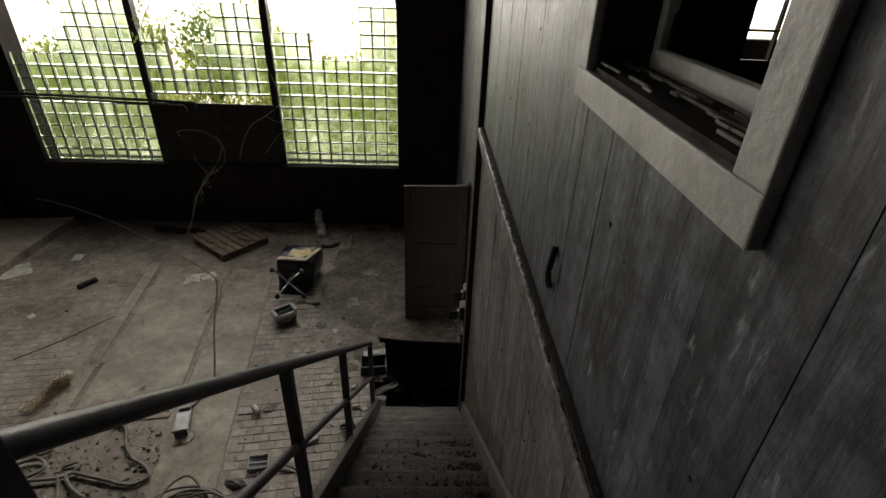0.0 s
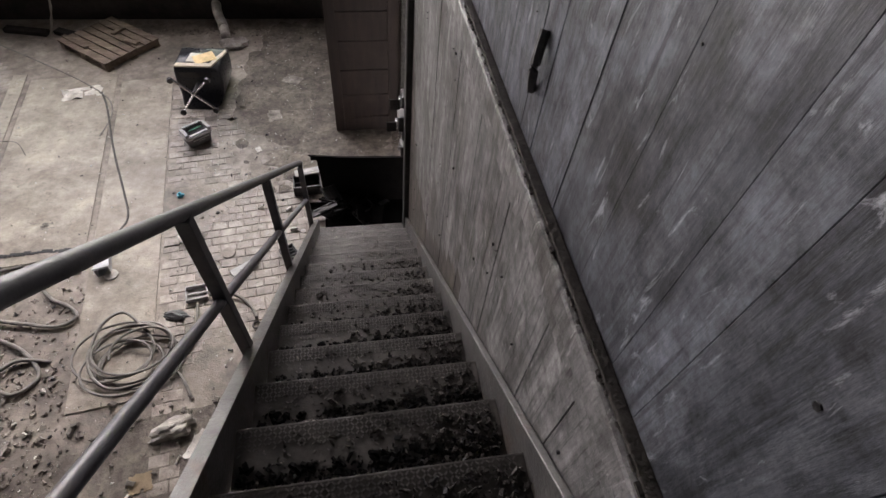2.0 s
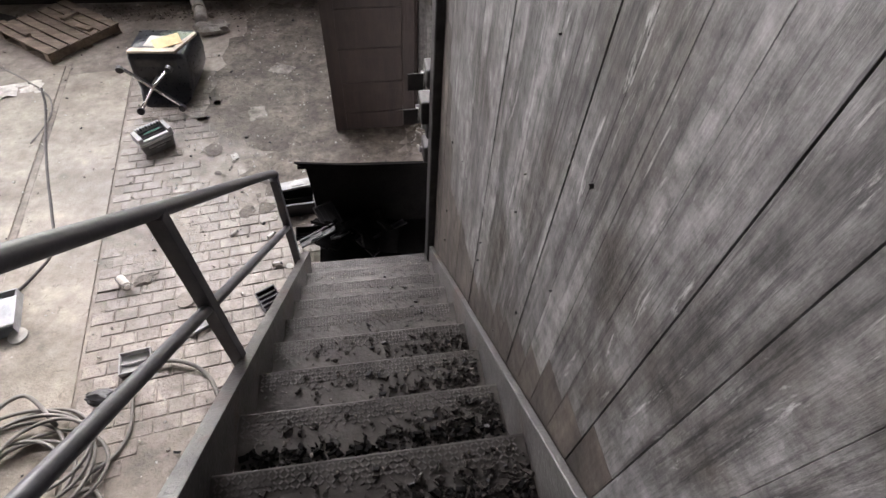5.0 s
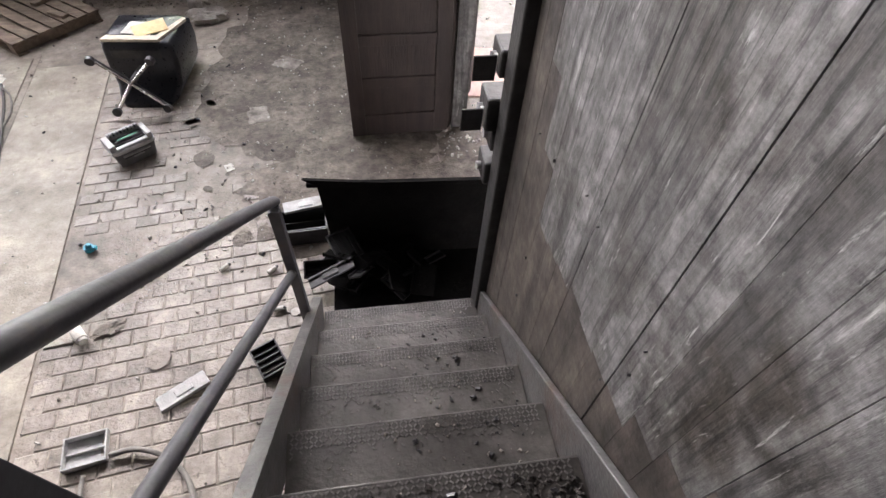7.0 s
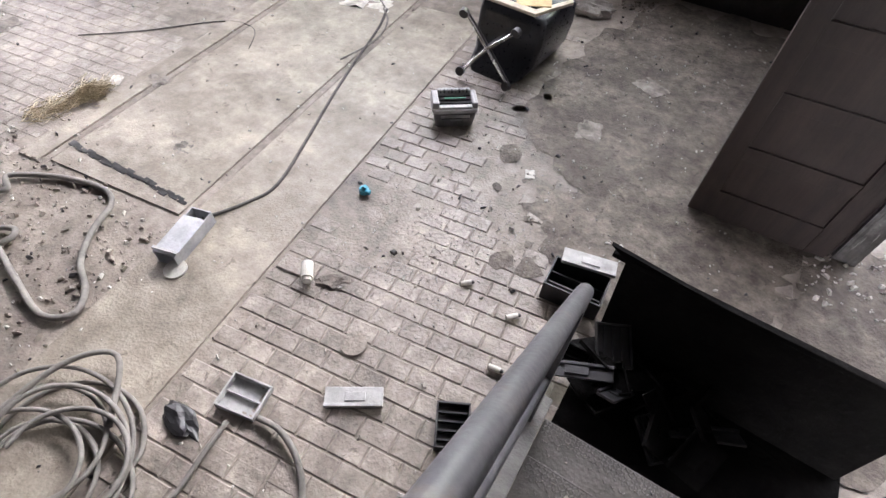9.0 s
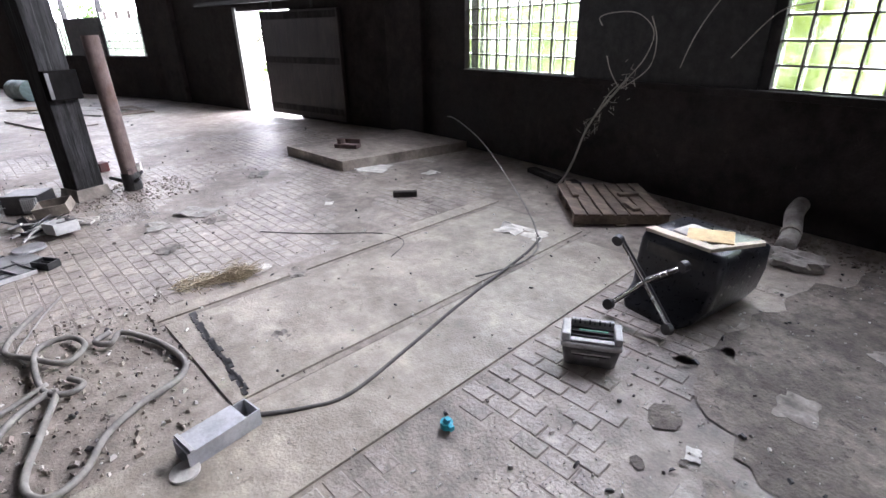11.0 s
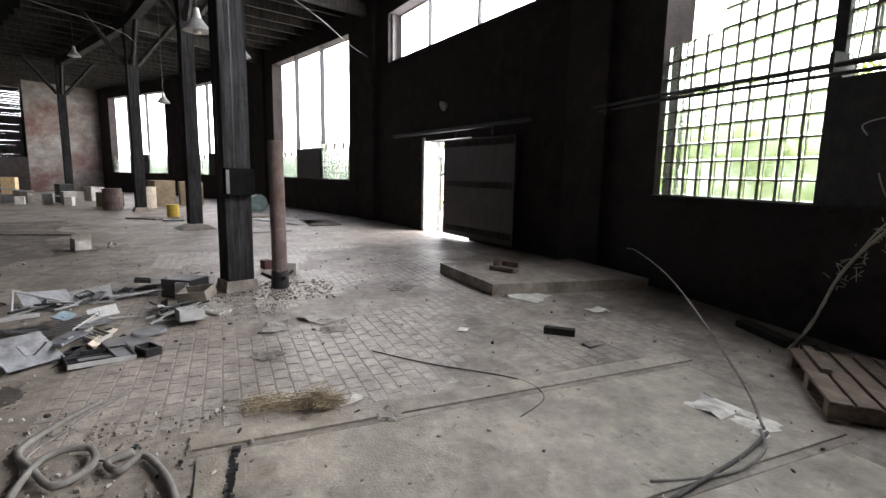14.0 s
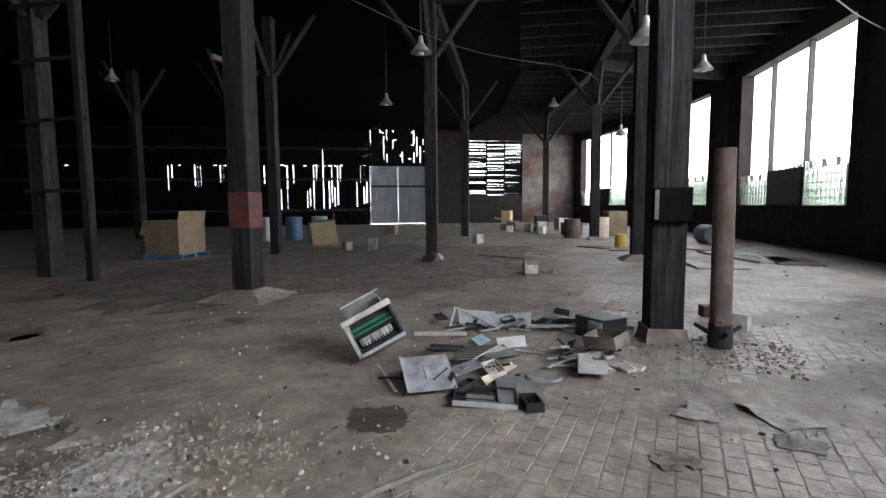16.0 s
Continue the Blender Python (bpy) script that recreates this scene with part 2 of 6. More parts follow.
M = {
    "dust": mat("dusty_concrete", (0.20, 0.172, 0.143), (0.38, 0.333, 0.28), (2.2, 2.2, 1), 0.58, 0, 0.5, (0.13, 0.111, 0.093), 0.9, 0.56, 60, mottle=0.42, mottle_scale=9.0, flake=(0.52, 0.48, 0.42), flake_at=0.665, flake_scale=(5, 5, 5)),
    "pad": mat("pale_concrete", (0.26, 0.226, 0.183), (0.42, 0.373, 0.305), (2.5, 2.5, 1), 0.5, 0, 0.45, (0.19, 0.163, 0.13), 1.3, 0.55, 70, mottle=0.34, mottle_scale=8.0, flake=(0.15, 0.128, 0.102), flake_at=0.62, flake_scale=(9, 9, 9)),
    "brickfloor": mat("floor_brick", (0.21, 0.182, 0.155), (0.41, 0.36, 0.31), (6, 6, 6), 0.44, 0, 0.55, (0.16, 0.14, 0.117), 0.9, 0.56, 60, 0.14, mottle=0.38, flake=(0.12, 0.103, 0.085), flake_at=0.62, flake_scale=(11, 11, 11)),
    "mortar": mat("dark_joint_dirt", (0.08, 0.07, 0.06), (0.14, 0.125, 0.105), (5, 5, 5), 0.95, 0, 0.6),
    "plank": mat("grey_painted_planks", (0.026, 0.029, 0.035), (0.13, 0.141, 0.162), (10, 10, 1.8), 0.48, 0, 0.8, (0.02, 0.02, 0.022), 3.0, 0.565, 9, 0.2, mottle=0.85, mottle_scale=17.0, streak=0.5, flake=(0.26, 0.275, 0.30), flake_at=0.63, flake_scale=(26, 26, 7)),
    "planklow": mat("worn_planks", (0.046, 0.045, 0.044), (0.195, 0.193, 0.19), (12, 12, 1.6), 0.52, 0, 0.8, (0.036, 0.031, 0.026), 2.6, 0.565, 9, 0.2, mottle=0.75, mottle_scale=17.0, streak=0.6, flake=(0.33, 0.33, 0.32), flake_at=0.625, flake_scale=(32, 32, 5)),
    "oldwood": mat("old_dark_wood", (0.022, 0.02, 0.018), (0.055, 0.05, 0.045), (14, 14, 1.2), 0.85, 0, 0.7, (0.014, 0.013, 0.012), 1.2, 0.6, 7, 0.2, along_grain=True, spec=0.15),
    "timber": mat("grey_timber", (0.011, 0.0105, 0.0105), (0.052, 0.052, 0.054), (16, 16, 0.9), 0.85, 0, 0.8, (0.017, 0.0155, 0.014), 1.5, 0.58, 7, 0.2, along_grain=True, streak=0.6, spec=0.2),
    "whitewood": mat("white_trim", (0.34, 0.345, 0.32), (0.50, 0.505, 0.475), (5, 5, 5), 0.6, 0, 0.25, (0.24, 0.235, 0.21), 3.0, 0.64, 60),
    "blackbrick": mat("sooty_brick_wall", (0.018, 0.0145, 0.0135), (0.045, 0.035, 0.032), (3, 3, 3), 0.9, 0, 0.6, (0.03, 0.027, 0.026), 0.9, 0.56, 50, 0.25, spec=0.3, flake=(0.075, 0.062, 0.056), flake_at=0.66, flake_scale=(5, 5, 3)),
    "endbrick": mat("whitewashed_brick", (0.16, 0.145, 0.13), (0.30, 0.285, 0.26), (2, 2, 3), 0.9, 0, 0.5, (0.14, 0.075, 0.06), 0.45, 0.52, 30),
    # siding colour so low that it carries the shade in the shed's depth
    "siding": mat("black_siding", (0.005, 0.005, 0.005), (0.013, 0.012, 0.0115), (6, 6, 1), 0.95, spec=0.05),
    "gate": mat("galvanised_gate", (0.16, 0.18, 0.2), (0.25, 0.275, 0.30), (9, 9, 0.6), 0.6, 0.2, 0.3),
    # roof colour near black, with the shade under the roof put into it
    "roof": mat("shade_black_roof", (0.004, 0.004, 0.004), (0.010, 0.009, 0.0085), (3, 3, 3), 0.95, spec=0.05),
    "steel": mat("grey_painted_steel", (0.065, 0.064, 0.063), (0.12, 0.117, 0.113), (9, 9, 9), 0.42, 0.3, 0.3, (0.09, 0.055, 0.04), 5, 0.62, 80, 0.06),
    "rail": mat("dark_pipe_paint", (0.042, 0.043, 0.049), (0.072, 0.073, 0.079), (12, 12, 12), 0.45, 0.0, 0.08, (0.09, 0.065, 0.05), 6, 0.66, 90),
    "tread": mat("tread_plate", (0.042, 0.038, 0.034), (0.11, 0.102, 0.092), (7, 7, 7), 0.5, 0.2, 0.25, (0.03, 0.026, 0.022), 2.2, 0.55, 70),
    "blacksteel": mat("black_steel", (0.02, 0.02, 0.02), (0.045, 0.043, 0.042), (8, 8, 8), 0.55, 0.3, 0.3),
    "plankend": mat("brown_stained_planks", (0.025, 0.0205, 0.017), (0.085, 0.071, 0.06), (8, 8, 2.0), 0.6, 0, 0.5, (0.014, 0.011, 0.009), 2.8, 0.56, 14, 0.18, mottle=0.65, mottle_scale=13.0, streak=0.3, flake=(0.15, 0.14, 0.125), flake_at=0.65, flake_scale=(20, 20, 9)),
    "oil": mat("oily_dirt", (0.05, 0.043, 0.036), (0.10, 0.087, 0.072), (7, 7, 7), 0.55, 0, 0.4),
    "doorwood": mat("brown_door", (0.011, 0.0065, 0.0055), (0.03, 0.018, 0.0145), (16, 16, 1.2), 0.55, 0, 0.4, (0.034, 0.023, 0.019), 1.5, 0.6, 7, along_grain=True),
    "palletwood": mat("pallet_wood", (0.15, 0.115, 0.085), (0.28, 0.225, 0.17), (2, 14, 14), 0.85, 0, 0.6, (0.10, 0.08, 0.06), 2, 0.6, 50, 0.15),
    "black": mat("black_plastic", (0.012, 0.012, 0.013), (0.03, 0.03, 0.032), (6, 6, 6), 0.4, 0, 0.15, (0.06, 0.057, 0.052), 3, 0.63),
    "vinyl": mat("black_vinyl", (0.010, 0.011, 0.014), (0.022, 0.024, 0.03), (6, 6, 6), 0.3, 0, 0.15, (0.05, 0.05, 0.05), 4, 0.66),
    "grey": mat("grey_plastic", (0.42, 0.42, 0.41), (0.55, 0.55, 0.54), (5, 5, 5), 0.5, 0, 0.15, (0.28, 0.27, 0.25), 5, 0.6, 70, 0.08),
    "midgrey": mat("mid_grey_plastic", (0.17, 0.17, 0.172), (0.26, 0.26, 0.26), (5, 5, 5), 0.5, 0, 0.15, (0.12, 0.115, 0.11), 4, 0.6, 70, 0.25),
    "cream": mat("cream_laminate", (0.55, 0.48, 0.37), (0.68, 0.60, 0.48), (6, 6, 6), 0.6, 0, 0.2),
    "paper": mat("dirty_paper", (0.55, 0.53, 0.48), (0.74, 0.72, 0.67), (6, 6, 6), 0.9, 0, 0.3, (0.36, 0.33, 0.28), 4, 0.6, 40, 0.15),
    "orange": mat("manila_envelope", (0.66, 0.48, 0.24), (0.78, 0.60, 0.34), (6, 6, 6), 0.8),
    "cardboard": mat("cardboard", (0.22, 0.165, 0.105), (0.31, 0.24, 0.155), (3, 3, 3), 0.85, 0, 0.3, (0.25, 0.19, 0.12), 2, 0.6, 40, 0.12),
    "rubber": mat("dusty_hose", (0.16, 0.15, 0.135), (0.27, 0.255, 0.23), (8, 8, 8), 0.7, 0, 0.3),
    "darkrubber": mat("dark_hose", (0.05, 0.047, 0.043), (0.11, 0.103, 0.094), (8, 8, 8), 0.7, 0, 0.3),
    "rust": mat("rusty_steel", (0.12, 0.085, 0.075), (0.21, 0.16, 0.145), (5, 5, 3), 0.75, 0.2, 0.4, (0.11, 0.065, 0.05), 3, 0.58, 60),
    "chrome": mat("worn_chrome", (0.55, 0.54, 0.52), (0.72, 0.71, 0.69), (9, 9, 9), 0.25, 1.0, 0.1),
    "blue": mat("blue_plastic", (0.01, 0.30, 0.42), (0.02, 0.42, 0.55), (9, 9, 9), 0.35),
    "bluedrum": mat("blue_drum", (0.06, 0.13, 0.24), (0.10, 0.19, 0.32), (4, 4, 4), 0.5),
    "cover": mat("dusty_steel_sheet", (0.075, 0.068, 0.06), (0.15, 0.137, 0.12), (4, 4, 4), 0.8, 0.1, 0.4, (0.05, 0.045, 0.04), 2, 0.58),
    # near-black dirt colour that also holds the deep shade at the stair foot
    "shade_dirt": mat("shade_black_dirt", (0.003, 0.003, 0.003), (0.008, 0.0075, 0.007), (6, 6, 6), 0.95, 0, 0.6),
    "nosing": mat("worn_steel", (0.11, 0.105, 0.1), (0.2, 0.19, 0.18), (9, 9, 9), 0.4, 0.5, 0.3, (0.07, 0.06, 0.052), 4, 0.6),
    "blueplastic": mat("pale_blue_plastic", (0.42, 0.58, 0.66), (0.55, 0.70, 0.76), (7, 7, 7), 0.4, 0, 0.2),
    "sheet": mat("bare_steel_sheet", (0.38, 0.39, 0.41), (0.52, 0.53, 0.55), (5, 5, 5), 0.45, 0.15, 0.15, (0.22, 0.215, 0.21), 4, 0.6, 70, 0.1),
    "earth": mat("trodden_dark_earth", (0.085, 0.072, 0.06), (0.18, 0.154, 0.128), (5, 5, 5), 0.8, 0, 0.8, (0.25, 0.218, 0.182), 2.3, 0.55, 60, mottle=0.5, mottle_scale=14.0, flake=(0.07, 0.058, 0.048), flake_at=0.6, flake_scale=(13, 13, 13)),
    "plaster": mat("crumbled_plaster", (0.42, 0.41, 0.39), (0.66, 0.65, 0.63), (9, 9, 9), 0.9, 0, 0.7, (0.27, 0.245, 0.215), 5, 0.52, 80),
    "red": mat("red_paint", (0.09, 0.024, 0.022), (0.15, 0.043, 0.04), (6, 6, 6), 0.7, 0, 0.4, (0.06, 0.035, 0.032), 4, 0.54),
    "pink": mat("pink_board", (0.62, 0.36, 0.29), (0.74, 0.50, 0.42), (4, 4, 4), 0.7, 0, 0.2, (0.50, 0.38, 0.32), 1.5, 0.6),
    "straw": mat("straw", (0.34, 0.28, 0.18), (0.60, 0.52, 0.37), (20, 20, 20), 0.9, 0, 0.5),
    "cloth": mat("dirty_cloth", (0.30, 0.28, 0.25), (0.50, 0.47, 0.43), (9, 9, 9), 0.9, 0, 0.5, (0.2, 0.18, 0.155), 5, 0.58),
    "debris": mat("debris", (0.10, 0.09, 0.08), (0.34, 0.31, 0.27), (9, 9, 9), 0.85, 0, 0.4, None, 1, 0.5, 40, 0.3),
    "green": mat("green_board", (0.01, 0.16, 0.08), (0.02, 0.26, 0.13), (9, 9, 9), 0.4),
    "leaf": mat("leaves", (0.045, 0.10, 0.018), (0.13, 0.21, 0.05), (1.2, 1.2, 1.2), 0.6, 0, 0.1),
    "leafpale": mat("young_leaves", (0.20, 0.26, 0.05), (0.34, 0.40, 0.10), (1.2, 1.2, 1.2), 0.6, 0, 0.1),
    "bark": mat("bark", (0.08, 0.065, 0.05), (0.16, 0.135, 0.11), (9, 9, 2), 0.9, 0, 0.6),
    "vine": mat("dry_vine", (0.3, 0.275, 0.23), (0.46, 0.43, 0.37), (9, 9, 9), 0.9, 0, 0.4),
    "ground": mat("outside_ground", (0.42, 0.41, 0.35), (0.55, 0.54, 0.48), (0.6, 0.6, 0.6), 0.95, 0, 0.5, (0.30, 0.33, 0.2), 0.3, 0.62),
    "zinc": mat("zinc_shade", (0.5, 0.5, 0.48), (0.66, 0.66, 0.63), (6, 6, 6), 0.45, 0.5, 0.2),
    "yellow": mat("yellow_paint", (0.55, 0.38, 0.04), (0.66, 0.48, 0.08), (6, 6, 6), 0.6, 0, 0.2, (0.2, 0.15, 0.06), 3, 0.6),
    "teal": mat("green_grey_drum", (0.16, 0.23, 0.22), (0.26, 0.34, 0.32), (5, 5, 5), 0.55),
    "blockglass": glass("block_glass", (0.78, 0.92, 0.78), 0.2),
    "pane": glass("pane_glass", (0.9, 0.93, 0.93), 0.04),
}

for key in ("leaf", "leafpale"):
    # daylight shines through the leaves
    nt = M[key].node_tree
    through_leaf = nt.nodes.new("ShaderNodeBsdfTranslucent")
    both = nt.nodes.new("ShaderNodeMixShader")
    both.inputs[0].default_value = 0.5
    old = nt.nodes["Principled BSDF"]
    nt.links.new(old.inputs["Base Color"].links[0].from_socket, through_leaf.inputs["Color"])
    nt.links.new(old.outputs[0], both.inputs[1])
    nt.links.new(through_leaf.outputs[0], both.inputs[2])
    nt.links.new(both.outputs[0], nt.nodes["Material Output"].inputs["Surface"])
M["shade_dirt"].node_tree.nodes["Principled BSDF"].inputs["Specular IOR Level"].default_value = 0.1

# ---- mesh helpers ----


def part(name, bm, material, parent=None, label="", smooth=False):
    """Links a bmesh as one mesh object, under a thing where one is given."""
    me = bpy.data.meshes.new(name)
    bm.normal_update()
    bm.to_mesh(me)
    bm.free()
    if smooth:
        me.polygons.foreach_set("use_smooth", [True] * len(me.polygons))
    me.materials.append(M[material])
    ob = new(name, me)
    if parent:
        ob.parent = parent
    if label:
        ob["label"] = label
    return ob


def base(name, m, label, category, group="", kind=""):
    """An empty at the base of a thing, to carry its parts."""
    ob = new(name)
    ob.empty_display_size = 0.1
    ob.matrix_world = m
    return tagged(ob, label, category, group, kind)


def box(c, s, m=None, bevel=0.0, bm=None):
    bm = bm or bmesh.new()
    r = bmesh.ops.create_cube(bm, size=1.0)
    mm = (m or Matrix()) @ Matrix.Translation(c) @ Matrix.Diagonal((*s, 1))
    bmesh.ops.transform(bm, matrix=mm, verts=r["verts"])
    if bevel:
        edges = {e for v in r["verts"] for e in v.link_edges}
        bmesh.ops.bevel(bm, geom=list(edges), offset=bevel, segments=2, affect="EDGES", profile=0.5)
    return bm


def span(x0, x1, y0, y1, z0, z1, bevel=0.0, bm=None, m=None):
    return box(((x0 + x1) / 2, (y0 + y1) / 2, (z0 + z1) / 2), (abs(x1 - x0), abs(y1 - y0), abs(z1 - z0)), m, bevel, bm)


def rod(a, b, r, r2=None, n=12, bm=None):
    bm = bm or bmesh.new()
    a, b = Vector(a), Vector(b)
    d = b - a
    made = bmesh.ops.create_cone(bm, cap_ends=True, segments=n, radius1=r, radius2=r if r2 is None else r2, depth=d.length)
    bmesh.ops.transform(bm, matrix=Matrix.Translation((a + b) / 2) @ d.to_track_quat("Z", "Y").to_matrix().to_4x4(), verts=made["verts"])
    return bm


def tube(points, r, n=8, bm=None, smoothing=6):
    """A round tube along a smooth line through the points."""
    bm = bm or bmesh.new()
    p = [Vector(q) for q in points]
    line = []
    for i in range(len(p) - 1):
        a, b, c, d = p[max(i - 1, 0)], p[i], p[i + 1], p[min(i + 2, len(p) - 1)]
        for k in range(smoothing):
            t = k / smoothing
            line.append(0.5 * (2 * b + (c - a) * t + (2 * a - 5 * b + 4 * c - d) * t * t + (3 * b - a - 3 * c + d) * t ** 3))
    line.append(p[-1])
    rings = []
    up = Vector((0.13, 0.21, 0.97))
    for i, q in enumerate(line):
        d = (line[min(i + 1, len(line) - 1)] - line[max(i - 1, 0)]).normalized()
        u = d.cross(up).normalized()
        w = u.cross(d)
        rings.append([bm.verts.new(q + r * (math.cos(2 * math.pi * k / n) * u + math.sin(2 * math.pi * k / n) * w)) for k in range(n)])
    for a, b in zip(rings, rings[1:]):
        for k in range(n):
            bm.faces.new((a[k], a[(k + 1) % n], b[(k + 1) % n], b[k]))
    bm.faces.new(rings[0][::-1])
    bm.faces.new(rings[-1])
    return bm


def structure(name, bm, material, label, category="wall"):
    return tagged(part(name, bm, material), label, category, "", "structure")


rnd = random.Random(7)

# ---- plan ----
FLOOR_X = 1.33
P0 = Vector((1.45, 10.11, 0))
BAYS = [P0, Vector((-7.25, 10.11, 0))]
for angle in (14.93, 23.86, 32.78, 41.71):
    BAYS.append(BAYS[-1] - 8.44 * Vector((math.cos(radians(angle)), math.sin(radians(angle)), 0)))
P5 = BAYS[-1]
END = Vector((0.665, -0.747, 0))
SILL, HEAD, EAVES = 1.13, 5.5, 6.3


def along(a, b):
    """A frame whose x runs from a to b on the floor, and whose y points to the outside."""
    u = (b - a).normalized()
    out = Vector((u.y, -u.x, 0))
    return Matrix(((u.x, out.x, 0, a.x), (u.y, out.y, 0, a.y), (0, 0, 1, 0), (0, 0, 0, 1))), (b - a).length


# ---- ground and floor ----
bm = bmesh.new()
bmesh.ops.create_grid(bm, x_segments=8, y_segments=8, size=400)
ground = part("ground", bm, "ground")
ground.location.z = -0.16
tagged(ground, "weedy open ground outside the shed", "ground", "", "structure")
floor = structure("floor", span(-48, 16, -46, 10.3, -0.15, -0.014), "dust", "dusty grey-brown concrete and earth shop floor", "floor")

# ---- outer wall in straight bays ----


def wall_bay(number, a, b, openings):
    m, length = along(a, b)
    bm = bmesh.new()
    x = -0.02
    for x0, x1, z0, z1 in openings:
        span(x, x0, 0, 0.4, -0.1, EAVES, 0, bm, m)
        if z0 > 0:
            span(x0, x1, 0, 0.4, -0.1, z0, 0, bm, m)
        span(x0, x1, 0, 0.4, z1, EAVES, 0, bm, m)
        x = x1
    span(x, length + 0.02, 0, 0.4, -0.1, EAVES, 0, bm, m)
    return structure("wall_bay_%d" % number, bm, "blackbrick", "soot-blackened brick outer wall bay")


def pier(number, p, angle):
    m = Matrix.Translation(p) @ Matrix.Rotation(radians(angle), 4, "Z")
    bm = span(-0.45, 0.45, -0.16, 0.2, -0.02, EAVES, 0.015, None, m)
    structure("pier_%d" % number, bm, "blackbrick", "sooty brick pier between two window bays", "pier")


W = 6.0
wins = []
for i in range(5):
    a, b = BAYS[i], BAYS[i + 1]
    length = (b - a).length
    if i == 0:
        ops = [(1.10, 7.25, SILL, HEAD)]
    elif i == 1:
        ops = None
    else:
        ops = [((length - W) / 2, (length + W) / 2, SILL, HEAD)]
    if ops:
        wall_bay(i + 1, a, b, ops)
    wins.append((a, b, ops))
for i in range(1, 5):
    pier(i, BAYS[i], (0, 7.5, 19.4, 28.3, 37.2)[i])

# the bay with the sliding door: a door below, a strip of window above
m, length = along(BAYS[1], BAYS[2])
bm = bmesh.new()
DX0, DX1 = 3.2, 5.14
span(-0.02, 1.22, 0, 0.4, -0.1, EAVES, 0, bm, m)
span(1.22, 7.22, 0, 0.4, 5.5, EAVES, 0, bm, m)
span(7.22, length + 0.02, 0, 0.4, -0.1, EAVES, 0, bm, m)
span(1.22, DX0, 0, 0.4, -0.1, 4.24, 0, bm, m)
span(DX1, 7.22, 0, 0.4, -0.1, 4.24, 0, bm, m)
span(DX0, DX1, 0, 0.4, 2.12, 4.24, 0, bm, m)
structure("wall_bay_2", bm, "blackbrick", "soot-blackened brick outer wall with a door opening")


def block_window(number, a, b, x0, x1, z0, z1, gone, near, panel=True, bar=0.055):
    """A tall window of glass blocks in three lights between black steel mullions; gone(i, j) tells which blocks are broken out."""
    m, length = along(a, b)
    win = base("window_%d" % number, m, "tall glass-block window with black mullions, partly open", "window", "", "structure")
    def put(name, bm, material, label=""):
        return part(name, bm, material, win, label)
    w = (x1 - x0) / 3
    for k in (1, 2):
        put("mullion", span(x0 + k * w - bar, x0 + k * w + bar, 0.05, 0.2, z0, z1, 0.006), "blacksteel")
    put("window_sill", span(x0, x1, -0.06, 0.3, z0 - 0.06, z0 + 0.004, 0.008), "blackbrick")
    if panel:
        put("panel", span(x0 + w + 0.03, x0 + 2 * w - 0.03, 0.02, 0.06, z0, z0 + 1.05, 0.006), "blacksteel", "black steel panel closing the middle light")
    pitch = 0.197
    count = 0
    grid = bmesh.new()
    rest = bmesh.new()
    shared = None
    nz = int((z1 - z0) / pitch)
    for k in range(3):
        u0 = x0 + k * w + (bar if k else 0)
        u1 = x0 + (k + 1) * w - (bar if k < 2 else 0)
        nx = round((u1 - u0) / pitch)
        px = (u1 - u0) / nx
        for j in range(nz):
            z = z0 + 0.01 + j * pitch
            if panel and k == 1 and z < z0 + 1.05:
                continue
            for i in range(nx):
                if gone(k, i, j, nx):
                    continue
                x = u0 + i * px
                span(x - 0.008, x + 0.008, 0.07, 0.17, z, z + pitch, 0, grid)
                span(x, x + px, 0.072, 0.168, z - 0.008, z + 0.008, 0, grid)
                if near and count < 300 and z < 3.6:
                    if shared is None:
                        bmb = box((0, 0, 0), (px - 0.018, 0.085, pitch - 0.018))
                        bmesh.ops.bevel(bmb, geom=bmb.edges[:], offset=0.012, segments=1, affect="EDGES")
                        ob = put("glass_block", bmb, "blockglass")
                        shared = ob.data
                    else:
                        ob = new("glass_block", shared)
                        ob.parent = win
                    ob.location = (x + px / 2, 0.12, z + pitch / 2)
                    ob.visible_shadow = False
                    count += 1
                else:
                    box((x + px / 2, 0.12, z + pitch / 2), (px - 0.018, 0.085, pitch - 0.018), None, 0, rest)
    put("block_joints", grid, "mortar")
    if len(rest.verts):
        ob = put("glass_blocks", rest, "blockglass")
        ob.visible_shadow = False
        ob["kind"] = "stuff"
    return win


def gone_c(k, i, j, nx):
    # bays run from the stair wall towards the door
    if k == 0:
        u = i / nx
        return j > (20 if u < 0.15 else 13 if u < 0.3 else 8 if u < 0.65 else 10)
    if k == 1:
        return j > (12 if i < 4 else 9 if i < 6 else 7 if i < 8 else 10)
    return j > (12 if i < 5 else 10 if i < 6 else 8)


def gone_a(k, i, j, nx):
    return j > (4 if k == 0 else 3) + (i % 3 == 0)


block_window(1, BAYS[0], BAYS[1], 1.10, 7.25, SILL, HEAD, gone_c, True)
for n_, i in ((3, 2), (4, 3), (5, 4)):
    a, b = BAYS[i], BAYS[i + 1]
    L_ = (b - a).length
    block_window(n_, a, b, (L_ - W) / 2, (L_ + W) / 2, SILL, HEAD, gone_a, False, True, 0.025)
m, length = along(BAYS[1], BAYS[2])
win = base("window_2", m, "long strip window above the door with a steel mullion", "window", "", "structure")
